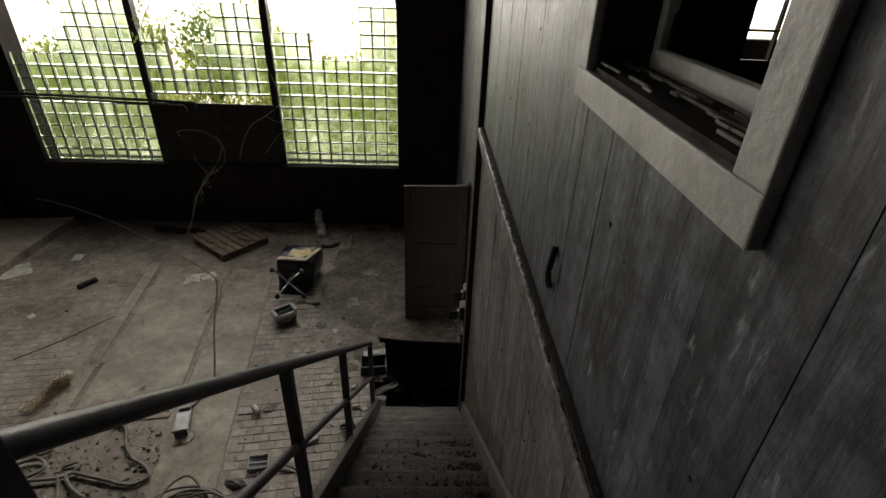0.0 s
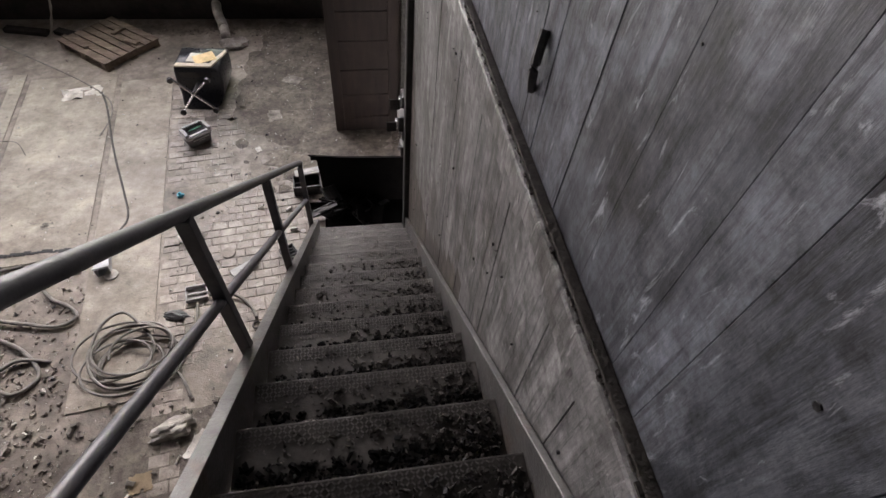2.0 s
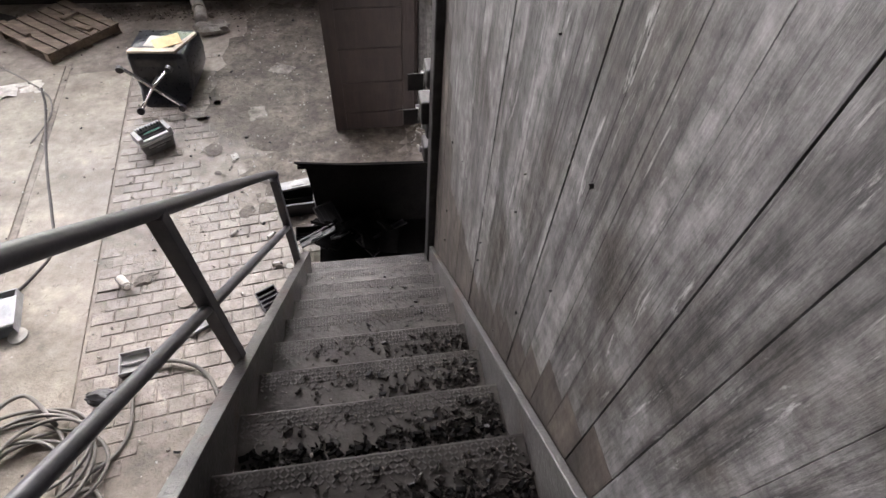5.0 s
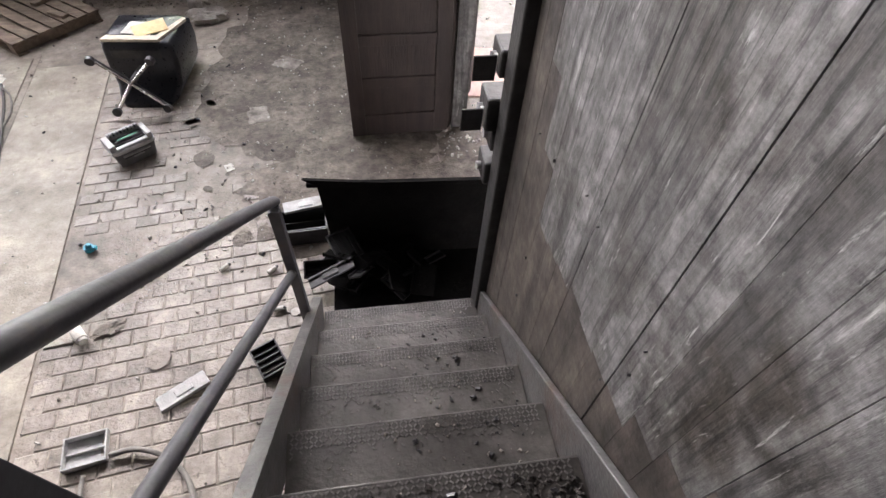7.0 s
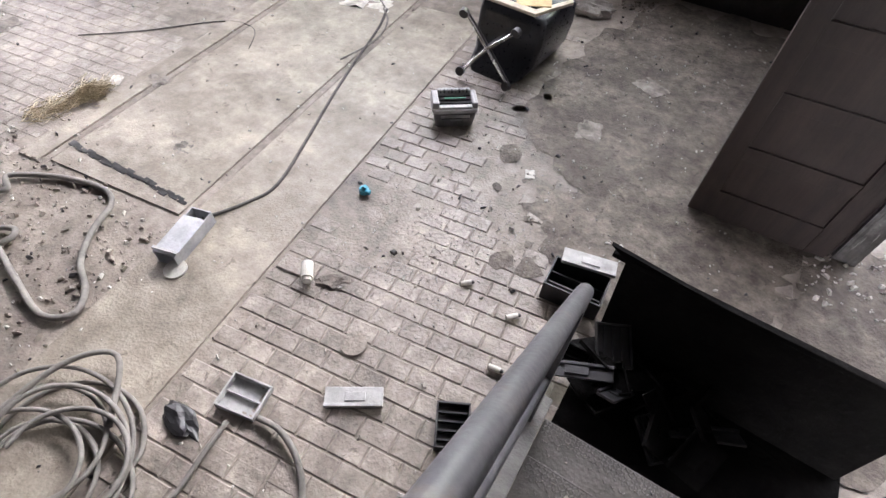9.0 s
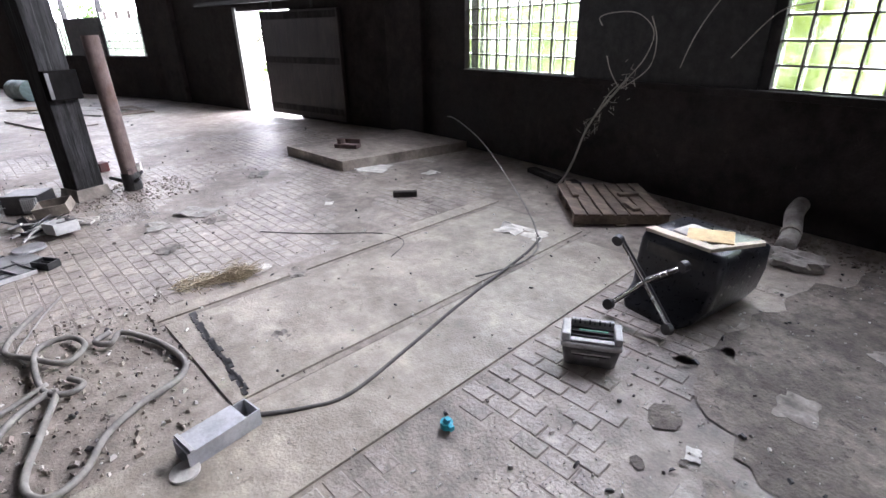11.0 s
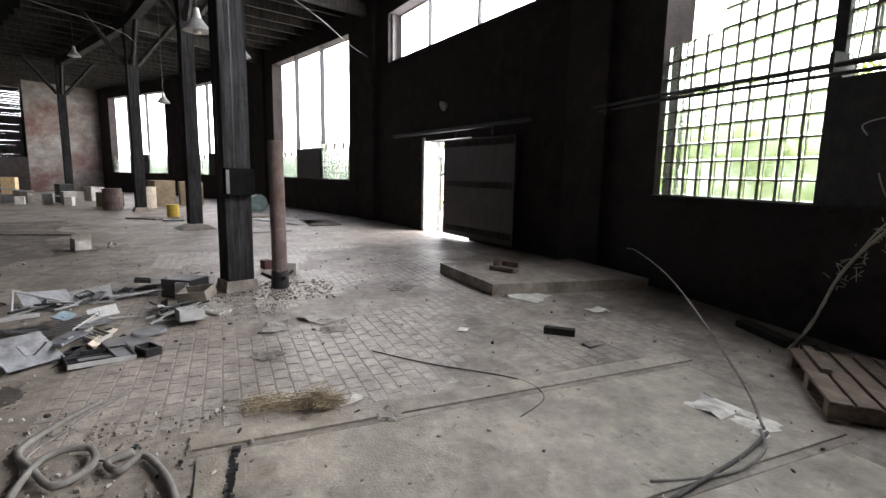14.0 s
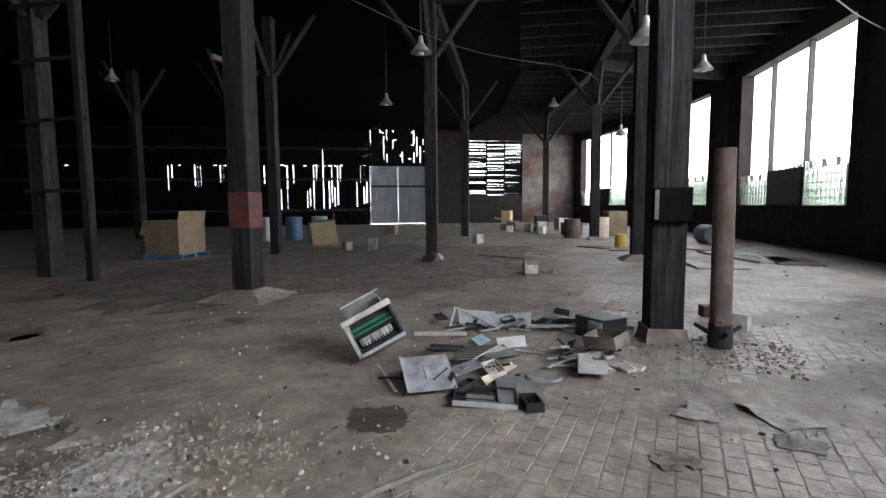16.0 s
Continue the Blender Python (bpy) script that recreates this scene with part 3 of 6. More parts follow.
for x in (1.22, 3.2, 5.2, 7.17):
    part("mullion", span(x, x + 0.05, 0.1, 0.18, 4.24, 5.5, 0.005), "blacksteel", win)
part("window_sill", span(1.2, 7.24, -0.05, 0.3, 4.19, 4.243, 0.008), "blackbrick", win)

# sliding door leaf, half open
door = base("door_1", m, "heavy dark sliding door, pushed half open", "door", "", "structure")
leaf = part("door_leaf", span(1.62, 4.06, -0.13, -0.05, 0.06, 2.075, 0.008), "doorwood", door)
for z in (0.16, 1.1, 1.92):
    part("batten", span(1.67, 4.01, -0.136, -0.128, z, z + 0.12, 0.005), "oldwood", leaf)
part("track", span(1.2, 6.6, -0.16, -0.04, 2.26, 2.33, 0.006), "blacksteel", door)
for x in (2.3, 3.6):
    part("hanger", span(x, x + 0.08, -0.12, -0.1, 2.1, 2.3, 0.004), "blacksteel", door)
structure("door_frame", span(DX1 - 0.02, DX1 + 0.1, -0.03, 0.42, -0.05, 2.2, 0.006, None, m), "whitewood", "pale worn door jamb", "door frame")
sg = base("wall_lamp", m @ Matrix.Translation((4.2, -0.06, 2.82)), "small dusty enamel wall lamp on the sooty wall", "lamp")
part("shade", rod((0, 0.06, 0.05), (0, -0.05, 0), 0.04, 0.11, 18), "midgrey", sg)
part("bracket", span(-0.02, 0.02, 0.0, 0.06, 0.05, 0.09, 0.003), "blacksteel", sg)

# ---- far radial wall: brick, louvres, planks, gate ----
FM = Matrix(((END.x, -0.747, 0, P5.x), (END.y, -0.665, 0, P5.y), (0, 0, 1, 0), (0, 0, 0, 1)))
structure("wall_end_brick", span(-0.3, 3.74, 0, 0.4, -0.1, EAVES, 0, None, FM), "endbrick", "whitewashed brick end wall, red at its foot")
bm = span(3.74, 7.55, 0, 0.3, -0.1, 1.9, 0, None, FM)
span(3.74, 7.55, 0, 0.3, 5.6, EAVES, 0, bm, FM)
span(7.55, 10.45, 0, 0.4, -0.1, EAVES, 0, bm, FM)
structure("wall_end_low", bm, "blackbrick", "dark brick end wall below and beside the louvres")
lv = base("louvre", FM @ Matrix.Translation((3.74, 0, 1.9)), "broken black louvred opening with daylight between slats", "louvre", "", "structure")
for j in range(30):
    z = 0.06 + j * 0.123
    for k in range(3):
        g = (0.022 if rnd.random() < 0.4 else 0.003) if j > 11 and rnd.random() < 0.6 else 0
        part("slat", box((0.64 + k * 1.27, 0.1, z), (1.22, 0.02, 0.125 - g), Matrix.Rotation(radians(rnd.uniform(-1.0, 1.0)), 4, "Y")), "siding", lv)
for x in (0, 1.27, 2.54, 3.79):
    part("upright", span(x - 0.05, x + 0.05, 0.02, 0.18, 0, 3.7, 0.005), "siding", lv)

gt = base("gate_1", FM @ Matrix.Translation((10.45, 0, 0)), "pale galvanised double gate with daylight in its cracks", "gate", "", "structure")
for k in range(2):
    for j in range(9):
        x = 0.04 + k * 1.9 + j * 0.205
        part("gate_board", span(x, x + (0.203 if j < 8 else 0.19), 0.1, 0.13, 0.05, 3.9 - rnd.random() * 0.05), "gate", gt)
    part("gate_rail", span(0.04 + k * 1.9, 1.86 + k * 1.9, 0.06, 0.1, 2.45, 2.58, 0.004), "oldwood", gt)

part("gate_stile", span(1.84, 1.93, 0.05, 0.1, 0.03, 3.9, 0.004), "gate", gt)
for x0, x1, z0, z1 in ((-0.1, 0.06, 0, 4.1), (3.78, 3.95, 0, 4.1), (-0.1, 3.95, 3.85, 4.1)):
    part("gate_frame", span(x0, x1, 0.02, 0.16, z0, z1, 0.004), "siding", gt)

bm = bmesh.new()
x = 14.25
while x < 44:
    w = rnd.uniform(0.17, 0.24)
    cuts = [-0.1, rnd.uniform(0.9, 1.5), rnd.uniform(2.2, 2.9), rnd.uniform(3.85, 3.92), rnd.uniform(4.8, 5.6), EAVES]
    for z0, z1 in zip(cuts, cuts[1:]):
        open_ = (0.42 if x < 20 else 0.16 if x < 27 else 0.02) if 0.8 < z0 < 3.5 else 0.07 if x < 19 and z0 > 3.5 and z1 < 6 else 0.0
        g = rnd.uniform(0.008, 0.045) if rnd.random() < open_ else 0.0005
        low = rnd.uniform(0.012, 0.03) if 3.5 < z1 < 4 and rnd.random() < open_ * 0.5 else 0
        span(x, x + w - g, 0.05, 0.08, z0, z1 - low, 0, bm, FM)
    x += w
x = 10.45
while x < 14.25:
    w = rnd.uniform(0.17, 0.24)
    z = 4.0
    while z < EAVES:
        h = rnd.uniform(0.3, 0.9)
        g = rnd.uniform(0.015, 0.04) if rnd.random() < 0.16 else 0.001
        span(x, x + w - g, 0.05, 0.08, z, min(EAVES, z + h) - (0.03 if rnd.random() < 0.14 else 0), 0, bm, FM)
        z += h
    x += w
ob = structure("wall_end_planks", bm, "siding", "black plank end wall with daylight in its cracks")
for z in (0.9, 2.9, 4.9):
    structure("girt", span(14.3, 44, -0.12, 0.04, z, z + 0.15, 0, None, FM), "oldwood", "dark horizontal rail on the plank wall", "beam")

# ---- closing walls on the unseen sides ----
E1 = P5 + 44 * END
structure("wall_south", span(E1.x - 1, 12, E1.y - 0.3, E1.y, -0.1, EAVES), "siding", "dark closing wall")
structure("wall_east_south", span(1.45, 1.75, E1.y, -0.6, -0.1, EAVES), "siding", "dark plank wall on the far side of the stair")

# ---- roof ----
bm = bmesh.new()
rim = [BAYS[i] + Vector((0.03 * i - 0.02, 0.35, 0)) for i in range(6)] + [P5 + Vector((-0.5, -0.2, 0)), P5 + 44 * END + Vector((-0.4, -0.36, 0)), Vector((13, P5.y + 44 * END.y - 0.36, 0)), Vector((13, 10.46, 0))]
bm.faces.new([bm.verts.new((q.x, q.y, EAVES)) for q in rim])
ext = bmesh.ops.extrude_face_region(bm, geom=bm.faces[:])
bmesh.ops.translate(bm, vec=(0, 0, 0.2), verts=[g for g in ext["geom"] if isinstance(g, bmesh.types.BMVert)])
bmesh.ops.recalc_face_normals(bm, faces=bm.faces[:])
structure("ceiling", bm, "roof", "roof boards coloured near black for the deep shade under the roof", "ceiling")
bm = bmesh.new()
for i in range(1, 5):
    m, length = along(BAYS[i], BAYS[i + 1])
    for k in range(9):
        x = 0.5 + k * 0.94
        span(x, x + 0.1, -7.5, 0.05, EAVES - 0.28, EAVES - 0.01, 0, bm, m)
m, length = along(BAYS[0], BAYS[1])
for k in range(9):
    span(0.5 + k * 0.94, 0.6 + k * 0.94, -7.5, 0.05, EAVES - 0.28, EAVES - 0.01, 0, bm, m)
tagged(part("joists", bm, "oldwood"), "grey roof joists under the boards", "joists", "", "structure")

# ---- columns ----


def column(x, y, size, top, turn=0, pad=0.0, beam=True, brace=True, material="timber", label="tall dark timber post with knee braces, standing on the floor"):
    post = base("timber_post", pose(x, y, 0, 0, 0, turn), label, "post", "roof posts")
    h = size / 2
    part("shaft", span(-h, h, -h, h, -0.013, EAVES - 0.3, 0.012), material, post)
    if pad:
        bm = bmesh.new()
        bmesh.ops.create_cone(bm, cap_ends=True, segments=4, radius1=(h + pad) * 1.41, radius2=(h + 0.02) * 1.41, depth=0.13)
        bmesh.ops.transform(bm, matrix=Matrix.Translation((0, 0, 0.05)) @ Matrix.Rotation(radians(45), 4, "Z"), verts=bm.verts)
        part("footing", bm, "dust", post)
    if brace:
        for sx, sy in ((1, 0), (-1, 0), (0, 1), (0, -1)):
            part("brace", rod((sx * h, sy * h, 4.55), (sx * (h + 1.1), sy * (h + 1.1), EAVES - 0.3), 0.075, n=4), "oldwood", post)
    return post


c1 = column(-6.55, 5.15, 0.29, 6, 25, 0.04, brace=False, label="thick cracked grey timber post with a switch box, beside a pipe")
part("crack", span(-0.006, 0.004, -0.148, -0.143, 1.45, 4.6), "black", c1)
part("crack", span(0.146, 0.149, -0.03, -0.022, 1.2, 4.4), "black", c1)
sb = part("switch_box", span(0.145, 0.25, -0.16, 0.15, 1.07, 1.36, 0.01), "siding", c1)
part("switch_cover", span(0.25, 0.258, -0.16, -0.125, 1.09, 1.34, 0.003), "midgrey", sb)
c2 = column(-5.93, -0.01, 0.30, 6, 20, 0.34, brace=False, label="weathered grey timber post with a red painted band")
part("red_band", span(-0.153, 0.153, -0.153, 0.153, 0.95, 1.42), "red", c2, "faded red paint band")
part("cross_arm", span(-0.25, 0.3, -0.2, -0.15, 3.1, 3.17, 0.006), "rust", c2)
for x, y, s, pd in ((-11.2, -0.55, 0.26, 0.12), (-13.2, 3.55, 0.28, 0.25), (-5.4, -5.05, 0.3, 0), (-10.3, -4.9, 0.24, 0), (-10.8, -12.9, 0.3, 0.2), (-18.9, -4.2, 0.3, 0), (-18.9, 0.95, 0.3, 0.1), (-27.0, -4.0, 0.3, 0), (-12.0, -9.0, 0.28, 0)):
    column(x, y, s, 6, 25, pd)
thin = base("ladder_post", pose(-5.55, -3.75, 0, 0, 0, 20), "slim grey post tied to its neighbour with bars", "post", "roof posts")
part("shaft", span(-0.07, 0.07, -0.07, 0.07, -0.013, EAVES - 0.3, 0.008), "timber", thin)
for z in (1.5, 2.7, 3.7, 4.6):
    part("bar", span(-0.03, 0.03, -1.35, 0.1, z, z + 0.06, 0.004), "timber", thin)
# beams that run from post to post under the joists
for a, b in (((-6.55, 5.15), (-13.2, 3.55)), ((-13.2, 3.55), (-18.9, 0.95)), ((-18.9, 0.95), (-27.0, -4.0)), ((-6.02, 0.12), (-11.2, -0.55)), ((-11.2, -0.55), (-18.9, -4.2)), ((1.3, 5.6), (-6.55, 5.15)), ((-6.55, 5.15), (-6.02, 0.12)), ((-13.2, 3.55), (-11.2, -0.55)), ((-6.55, 5.15), (-7.25, 10.1)), ((-13.2, 3.55), (-15.4, 7.9)), ((-18.9, 0.95), (-23.1, 4.5))):
    m, length = along(Vector((*a, 0)), Vector((*b, 0)))
    structure("roof_beam", span(0, length, -0.12, 0.12, EAVES - 0.6, EAVES - 0.29, 0, None, m), "oldwood", "dark timber roof beam", "beam")
# standing pipe beside the post
pipe = base("standing_pipe", pose(-6.5, 5.62, 0, 0.6, -2.2, 0), "rusty upright steel pipe with an open top", "pipe")
bm = bmesh.new()
rod((0, 0, -0.01), (0, 0, 1.68), 0.085, n=24, bm=bm)
part("shaft", bm, "rust", pipe)
part("collar", rod((0, 0, 0.0), (0, 0, 0.2), 0.1, 0.095, n=20), "blacksteel", pipe, "black clamp round the foot of the pipe")
for a_ in (20, 140, 250):
    part("lug", rod((0.08 * math.cos(radians(a_)), 0.08 * math.sin(radians(a_)), 0.1), (0.22 * math.cos(radians(a_)), 0.22 * math.sin(radians(a_)), 0.16), 0.025, 0.018, 6), "blacksteel", pipe)
part("foot_bracket", span(-0.17, 0.17, -0.03, 0.03, 0.2, 0.25, 0.006), "rust", pipe)

# ---- stair ----
RISE, RUN, NOSE0 = 0.19, 0.235, 5.69
XL, XR = 0.40, 1.25
stair = base("stair", pose(0, 0, 0), "straight steel stair of dusty chequer plate treads", "stair", "", "structure")


def nose(z):
    return NOSE0 - z / (RISE / RUN)


for k in range(1, 15):
    z, y = k * RISE, nose(k * RISE)
    bm = span(XL, XR, y - RUN - 0.02, y, z - 0.006, z, 0.0)
    span(XL, XR, y - RUN - 0.02, y - RUN - 0.014, z, z + RISE - 0.045, 0, bm)
    tr = part("tread", bm, "tread", stair)
    part("nosing", span(XL, XR, y - 0.004, y + 0.002, z - 0.045, z + 0.001, 0.001), "nosing", tr)
    bm = bmesh.new()
    for i in range(54):
        for j in range(8):
            x_ = XL + 0.014 + i * 0.0152
            y_ = y - 0.01 - j * 0.0145
            if j > 3 and rnd.random() < 0.25 + 0.1 * j:
                continue
            box((x_, y_, z + 0.0008), (0.0118, 0.0048, 0.0046), Matrix.Translation((x_, y_, 0)) @ Matrix.Rotation(radians(45 if (i + j) % 2 else -45), 4, "Z") @ Matrix.Translation((-x_, -y_, 0)), 0, bm)
    lug = part("chequer_lugs", bm, "nosing", tr)
    lug["kind"] = "stuff"
a, b = Vector((0, nose(0) + 0.02, 0.0)), Vector((0, nose(2.85), 2.85))
for x0, x1, lip in ((XL - 0.035, XL - 0.005, -0.06), (XR + 0.005, XR + 0.03, 0.0)):
    bm = bmesh.new()
    d = (b - a)
    u = d.normalized()
    m = Matrix(((1, 0, 0, a.x), (0, u.y, u.z, a.y), (0, u.z, -u.y, a.z), (0, 0, 0, 1)))
    span(x0, x1, 0.32, d.length + 0.15, -0.12, 0.075, 0.004, bm, m)
    if lip:
        span(x0 - 0.02, x1 + 0.0, 0.32, d.length + 0.15, 0.068, 0.08, 0.002, bm, m)
    bmesh.ops.recalc_face_normals(bm, faces=bm.faces[:])
    part("stringer", bm, "steel", stair)
bm = span(XL - 0.04, 1.3, -0.9, nose(2.85), 2.8, 2.85, 0.004)
structure("landing", bm, "tread", "dusty steel landing at the head of the stair", "landing")
for x, y in ((XL, -0.8), (XL, 2.0)):
    structure("landing_post", span(x - 0.04, x + 0.04, y - 0.04, y + 0.04, -0.05, 2.8, 0.004), "blacksteel", "black steel post under the landing", "post")

# pipe railing
rail = base("stair_railing", pose(0.338, 5.33, 0), "dark painted steel pipe railing along the stair", "railing")
TOP = 1.19


def rz(y, h):
    return h + (5.33 - y) * (RISE / RUN)


def local(y, z):
    return (0, y - 5.33, z)


part("top_rail", tube([local(5.335, TOP - 0.03), local(5.28, rz(5.28, TOP)), local(4.2, rz(4.2, TOP)), local(1.95, rz(1.95, TOP)), local(1.8, 3.98), local(1.5, 4.0), local(-0.8, 4.0)], 0.022, 14, None, 8), "rail", rail, "worn pipe handrail", True)
part("mid_rail", tube([local(5.32, rz(5.32, TOP - 0.45)), local(2.1, rz(2.1, TOP - 0.45)), local(1.8, 3.48), local(-0.8, 3.48)], 0.019, 12, None, 8), "rail", rail, "", True)
for y in (5.33, 4.09, 3.07, 2.05, 0.8, -0.6):
    zt = rz(y, TOP) if y > 2.2 else 4.0
    zb = max(0, (NOSE0 - y) * RISE / RUN) - 0.12 if y > 2.2 else 2.8
    if y == 5.33:
        zb = 0.2
        zt -= 0.03
    part("post", span(-0.022, 0.022, y - 5.33 - 0.022, y - 5.33 + 0.022, zb, zt - 0.01, 0.003), "rail", rail)

# ---- stair wall of planks with a window ----
sw = base("wall_stair", pose(0, 0, 0), "wall of grey vertical planks beside the stair", "wall", "", "structure")
WX = 1.285
OY0, OY1, OZ0, OZ1 = 2.26, 2.96, 4.13, 5.15
LOWTOP = 3.08
y = -0.9
while y < 5.36:
    # narrow boards below the ledge, worn brown and bare along the foot of the stair
    w = min(rnd.uniform(0.096, 0.112), 5.38 - y)
    dx = rnd.uniform(0, 0.003)
    gap = rnd.choice((0.0008, 0.0012, 0.0025))
    worn = min(LOWTOP - 0.2, (5.69 - y) * 0.8085 + 0.26 + max(0, y - 4.25) * 0.7 + max(0, y - 4.9) * 2.5 + rnd.uniform(-0.02, 0.02)) if y > 3.3 else -0.02
    if worn > 0:
        part("plank", span(WX + dx, WX + 0.03, y, y + w - gap, -0.02, worn, 0.0008), "plankend", sw)
    part("plank", span(WX + dx, WX + 0.03, y, y + w - gap, worn + 0.0005, LOWTOP, 0.0008), "planklow", sw)
    y += w
y = -0.9
while y < 5.36:
    w = min(rnd.choice((0.1, 0.195, 0.205)), 5.38 - y)
    dx = rnd.uniform(0, 0.002)
    gap = rnd.choice((0.001, 0.002, 0.0032))
    pieces = [(3.2, EAVES)]
    if y + w > OY0 and y < OY1:
        pieces = [(3.2, OZ0 - 0.02), (OZ1 + 0.02, EAVES)]
    if y < OY0 < y + w:
        part("plank", span(WX + dx - 0.004, WX + 0.026, y, OY0 - 0.002, OZ0 - 0.02, OZ1 + 0.02), "plank", sw)
    if y < OY1 < y + w:
        part("plank", span(WX + dx - 0.004, WX + 0.026, OY1 + 0.002, y + w - 0.004, OZ0 - 0.02, OZ1 + 0.02), "plank", sw)
    for z0, z1 in pieces:
        part("plank", span(WX + dx - 0.004, WX + 0.026, y, y + w - gap, z0, z1, 0.001), "plank", sw)
    y += w
bm = span(WX + 0.03, WX + 0.15, -0.9, OY0, -0.05, EAVES)
span(WX + 0.03, WX + 0.15, OY1, 5.38, -0.05, EAVES, 0, bm)
span(WX + 0.03, WX + 0.15, OY0, OY1, -0.05, OZ0, 0, bm)
span(WX + 0.03, WX + 0.15, OY0, OY1, OZ1, EAVES, 0, bm)
part("backing", bm, "oldwood", sw)
led = part("ledge_board", span(WX - 0.045, WX + 0.0, -0.9, 5.36, 3.195, 3.285, 0.012), "planklow", sw, "grey ledge board with dirt along its top")
part("fascia_board", span(WX - 0.012, WX + 0.02, -0.9, 5.36, LOWTOP + 0.002, 3.19, 0.003), "planklow", sw)
dirt = bmesh.new()
for k in range(900):
    yy, q = rnd.uniform(-0.5, 5.3), rnd.uniform(0.003, 0.009)
    box((WX - rnd.uniform(0.006, 0.036), yy, 3.285 + q * 0.35), (q, q * rnd.uniform(0.8, 3), q), None, 0, dirt)
# unbroken dark strip for the shadow gap behind the rubble
span(WX - 0.03, WX - 0.004, -0.9, 5.3, 3.285, 3.297, 0.003, dirt)
dl = part("dirt_line", dirt, "oldwood", led, "dark dirt, splinters and a painted gap shadow along the ledge")
dl["kind"] = "stuff"
bolt = part("bolt", rod((WX - 0.09, 1.86, 3.56), (WX, 1.88, 3.57), 0.008, n=10), "rust", sw, "rusty threaded bolt sticking out of the wall")
part("washer", rod((WX - 0.012, 1.878, 3.569), (WX - 0.004, 1.88, 3.57), 0.022, n=12), "blacksteel", bolt)
part("hook_plate", tube([(WX - 0.012, 3.03, 3.43), (WX - 0.03, 3.0, 3.5), (WX - 0.012, 3.03, 3.58)], 0.012, 6), "blacksteel", sw, "bent black iron plate")
post = structure("wall_end_post", span(1.24, 1.4, 5.385, 5.5, -0.03, EAVES, 0.008), "blacksteel", "black steel post at the end of the plank wall", "post")

bm = bmesh.new()
for k in range(150):
    y_, z_ = rnd.uniform(0.3, 5.3), rnd.uniform(0.3, 4.6)
    if OY0 - 0.15 < y_ < OY1 + 0.15 and z_ > OZ0 - 0.15 or 3.05 < z_ < 3.4:
        continue
    h_ = rnd.choice((0.005, 0.006, 0.008, 0.012))
    rod((WX - 0.006, y_, z_), (WX + 0.004, y_, z_ + 0.001), h_ * 0.5, n=6, bm=bm)
nails = part("nail_holes", bm, "black", sw)
nails["kind"] = "stuff"

# window in the stair wall
w2 = base("window_6", pose(WX, 0, 0), "white-trimmed broken wooden window in the plank wall", "window", "", "structure")
T = 0.075
for y0, y1, z0, z1 in ((OY0 - T, OY1 + T, OZ0 - T, OZ0), (OY0 - T, OY1 + T, OZ1, OZ1 + T), (OY0 - T, OY0, OZ0, OZ1), (OY1, OY1 + T, OZ0, OZ1)):
    part("casing", span(-0.03, -0.006, y0, y1, z0, z1, 0.004), "whitewood", w2)
for y0, y1, z0, z1 in ((OY0, OY1, OZ0 - 0.01, OZ0 + 0.012), (OY0, OY0 + 0.015, OZ0, OZ1), (OY1 - 0.015, OY1, OZ0, OZ1)):
    part("reveal", span(-0.01, 0.18, y0, y1, z0, z1), "oldwood", w2)
for y0, y1, z0, z1 in ((OY0 + 0.016, OY1 - 0.016, OZ0 + 0.013, OZ0 + 0.06), (OY0 + 0.016, OY0 + 0.05, OZ0 + 0.06, OZ1), (OY1 - 0.05, OY1 - 0.016, OZ0 + 0.06, OZ1)):
    part("sash", span(0.12, 0.15, y0, y1, z0, z1, 0.004), "whitewood", w2)
bm = bmesh.new()
v = [bm.verts.new(q) for q in ((0.135, OY1 - 0.05, OZ0 + 0.06), (0.135, OY1 - 0.2, OZ0 + 0.06), (0.135, OY1 - 0.13, OZ0 + 0.1), (0.135, OY1 - 0.1, OZ0 + 0.16), (0.135, OY1 - 0.05, OZ0 + 0.13))]
bm.faces.new(v)
ob = part("glass_shard", bm, "pane", w2)
bm = bmesh.new()
for k in range(26):
    y_ = rnd.uniform(OY0 + 0.02, OY1 - 0.03)
    box((rnd.uniform(0.0, 0.1), y_, OZ0 + 0.022), (0.006, rnd.uniform(0.03, 0.12), 0.006), Matrix.Translation((0, 0, 0)), 0, bm)
part("splinters", bm, "debris", w2)

# ---- wall past the stair: doorway, panelled leaf, bright yard side ----
ew = bmesh.new()
span(1.40, 1.52, 5.5, 7.3, 2.05, EAVES, 0, ew)
span(1.40, 1.52, 7.3, 10.11, -0.05, EAVES, 0, ew)
span(1.40, 1.52, 5.38, 5.5, -0.05, 2.05, 0, ew)
structure("wall_doorway", ew, "planklow", "grey plank wall with a doorway by the stair foot")
pd = base("panelled_door", pose(0.585, 7.22, 0, 0, 0, 2), "tall brown panelled wooden door standing open", "door")
part("stile", span(0, 0.11, 0, 0.05, 0.012, 2.0, 0.004), "doorwood", pd)
part("stile", span(0.66, 0.77, 0, 0.05, 0.012, 2.0, 0.004), "doorwood", pd)
for z0, z1 in ((0.012, 0.2), (0.44, 0.52), (0.77, 0.85), (1.1, 1.2), (1.45, 1.53), (1.88, 2.0)):
    part("cross_rail", span(0.11, 0.66, 0.001, 0.049, z0, z1, 0.003), "doorwood", pd)
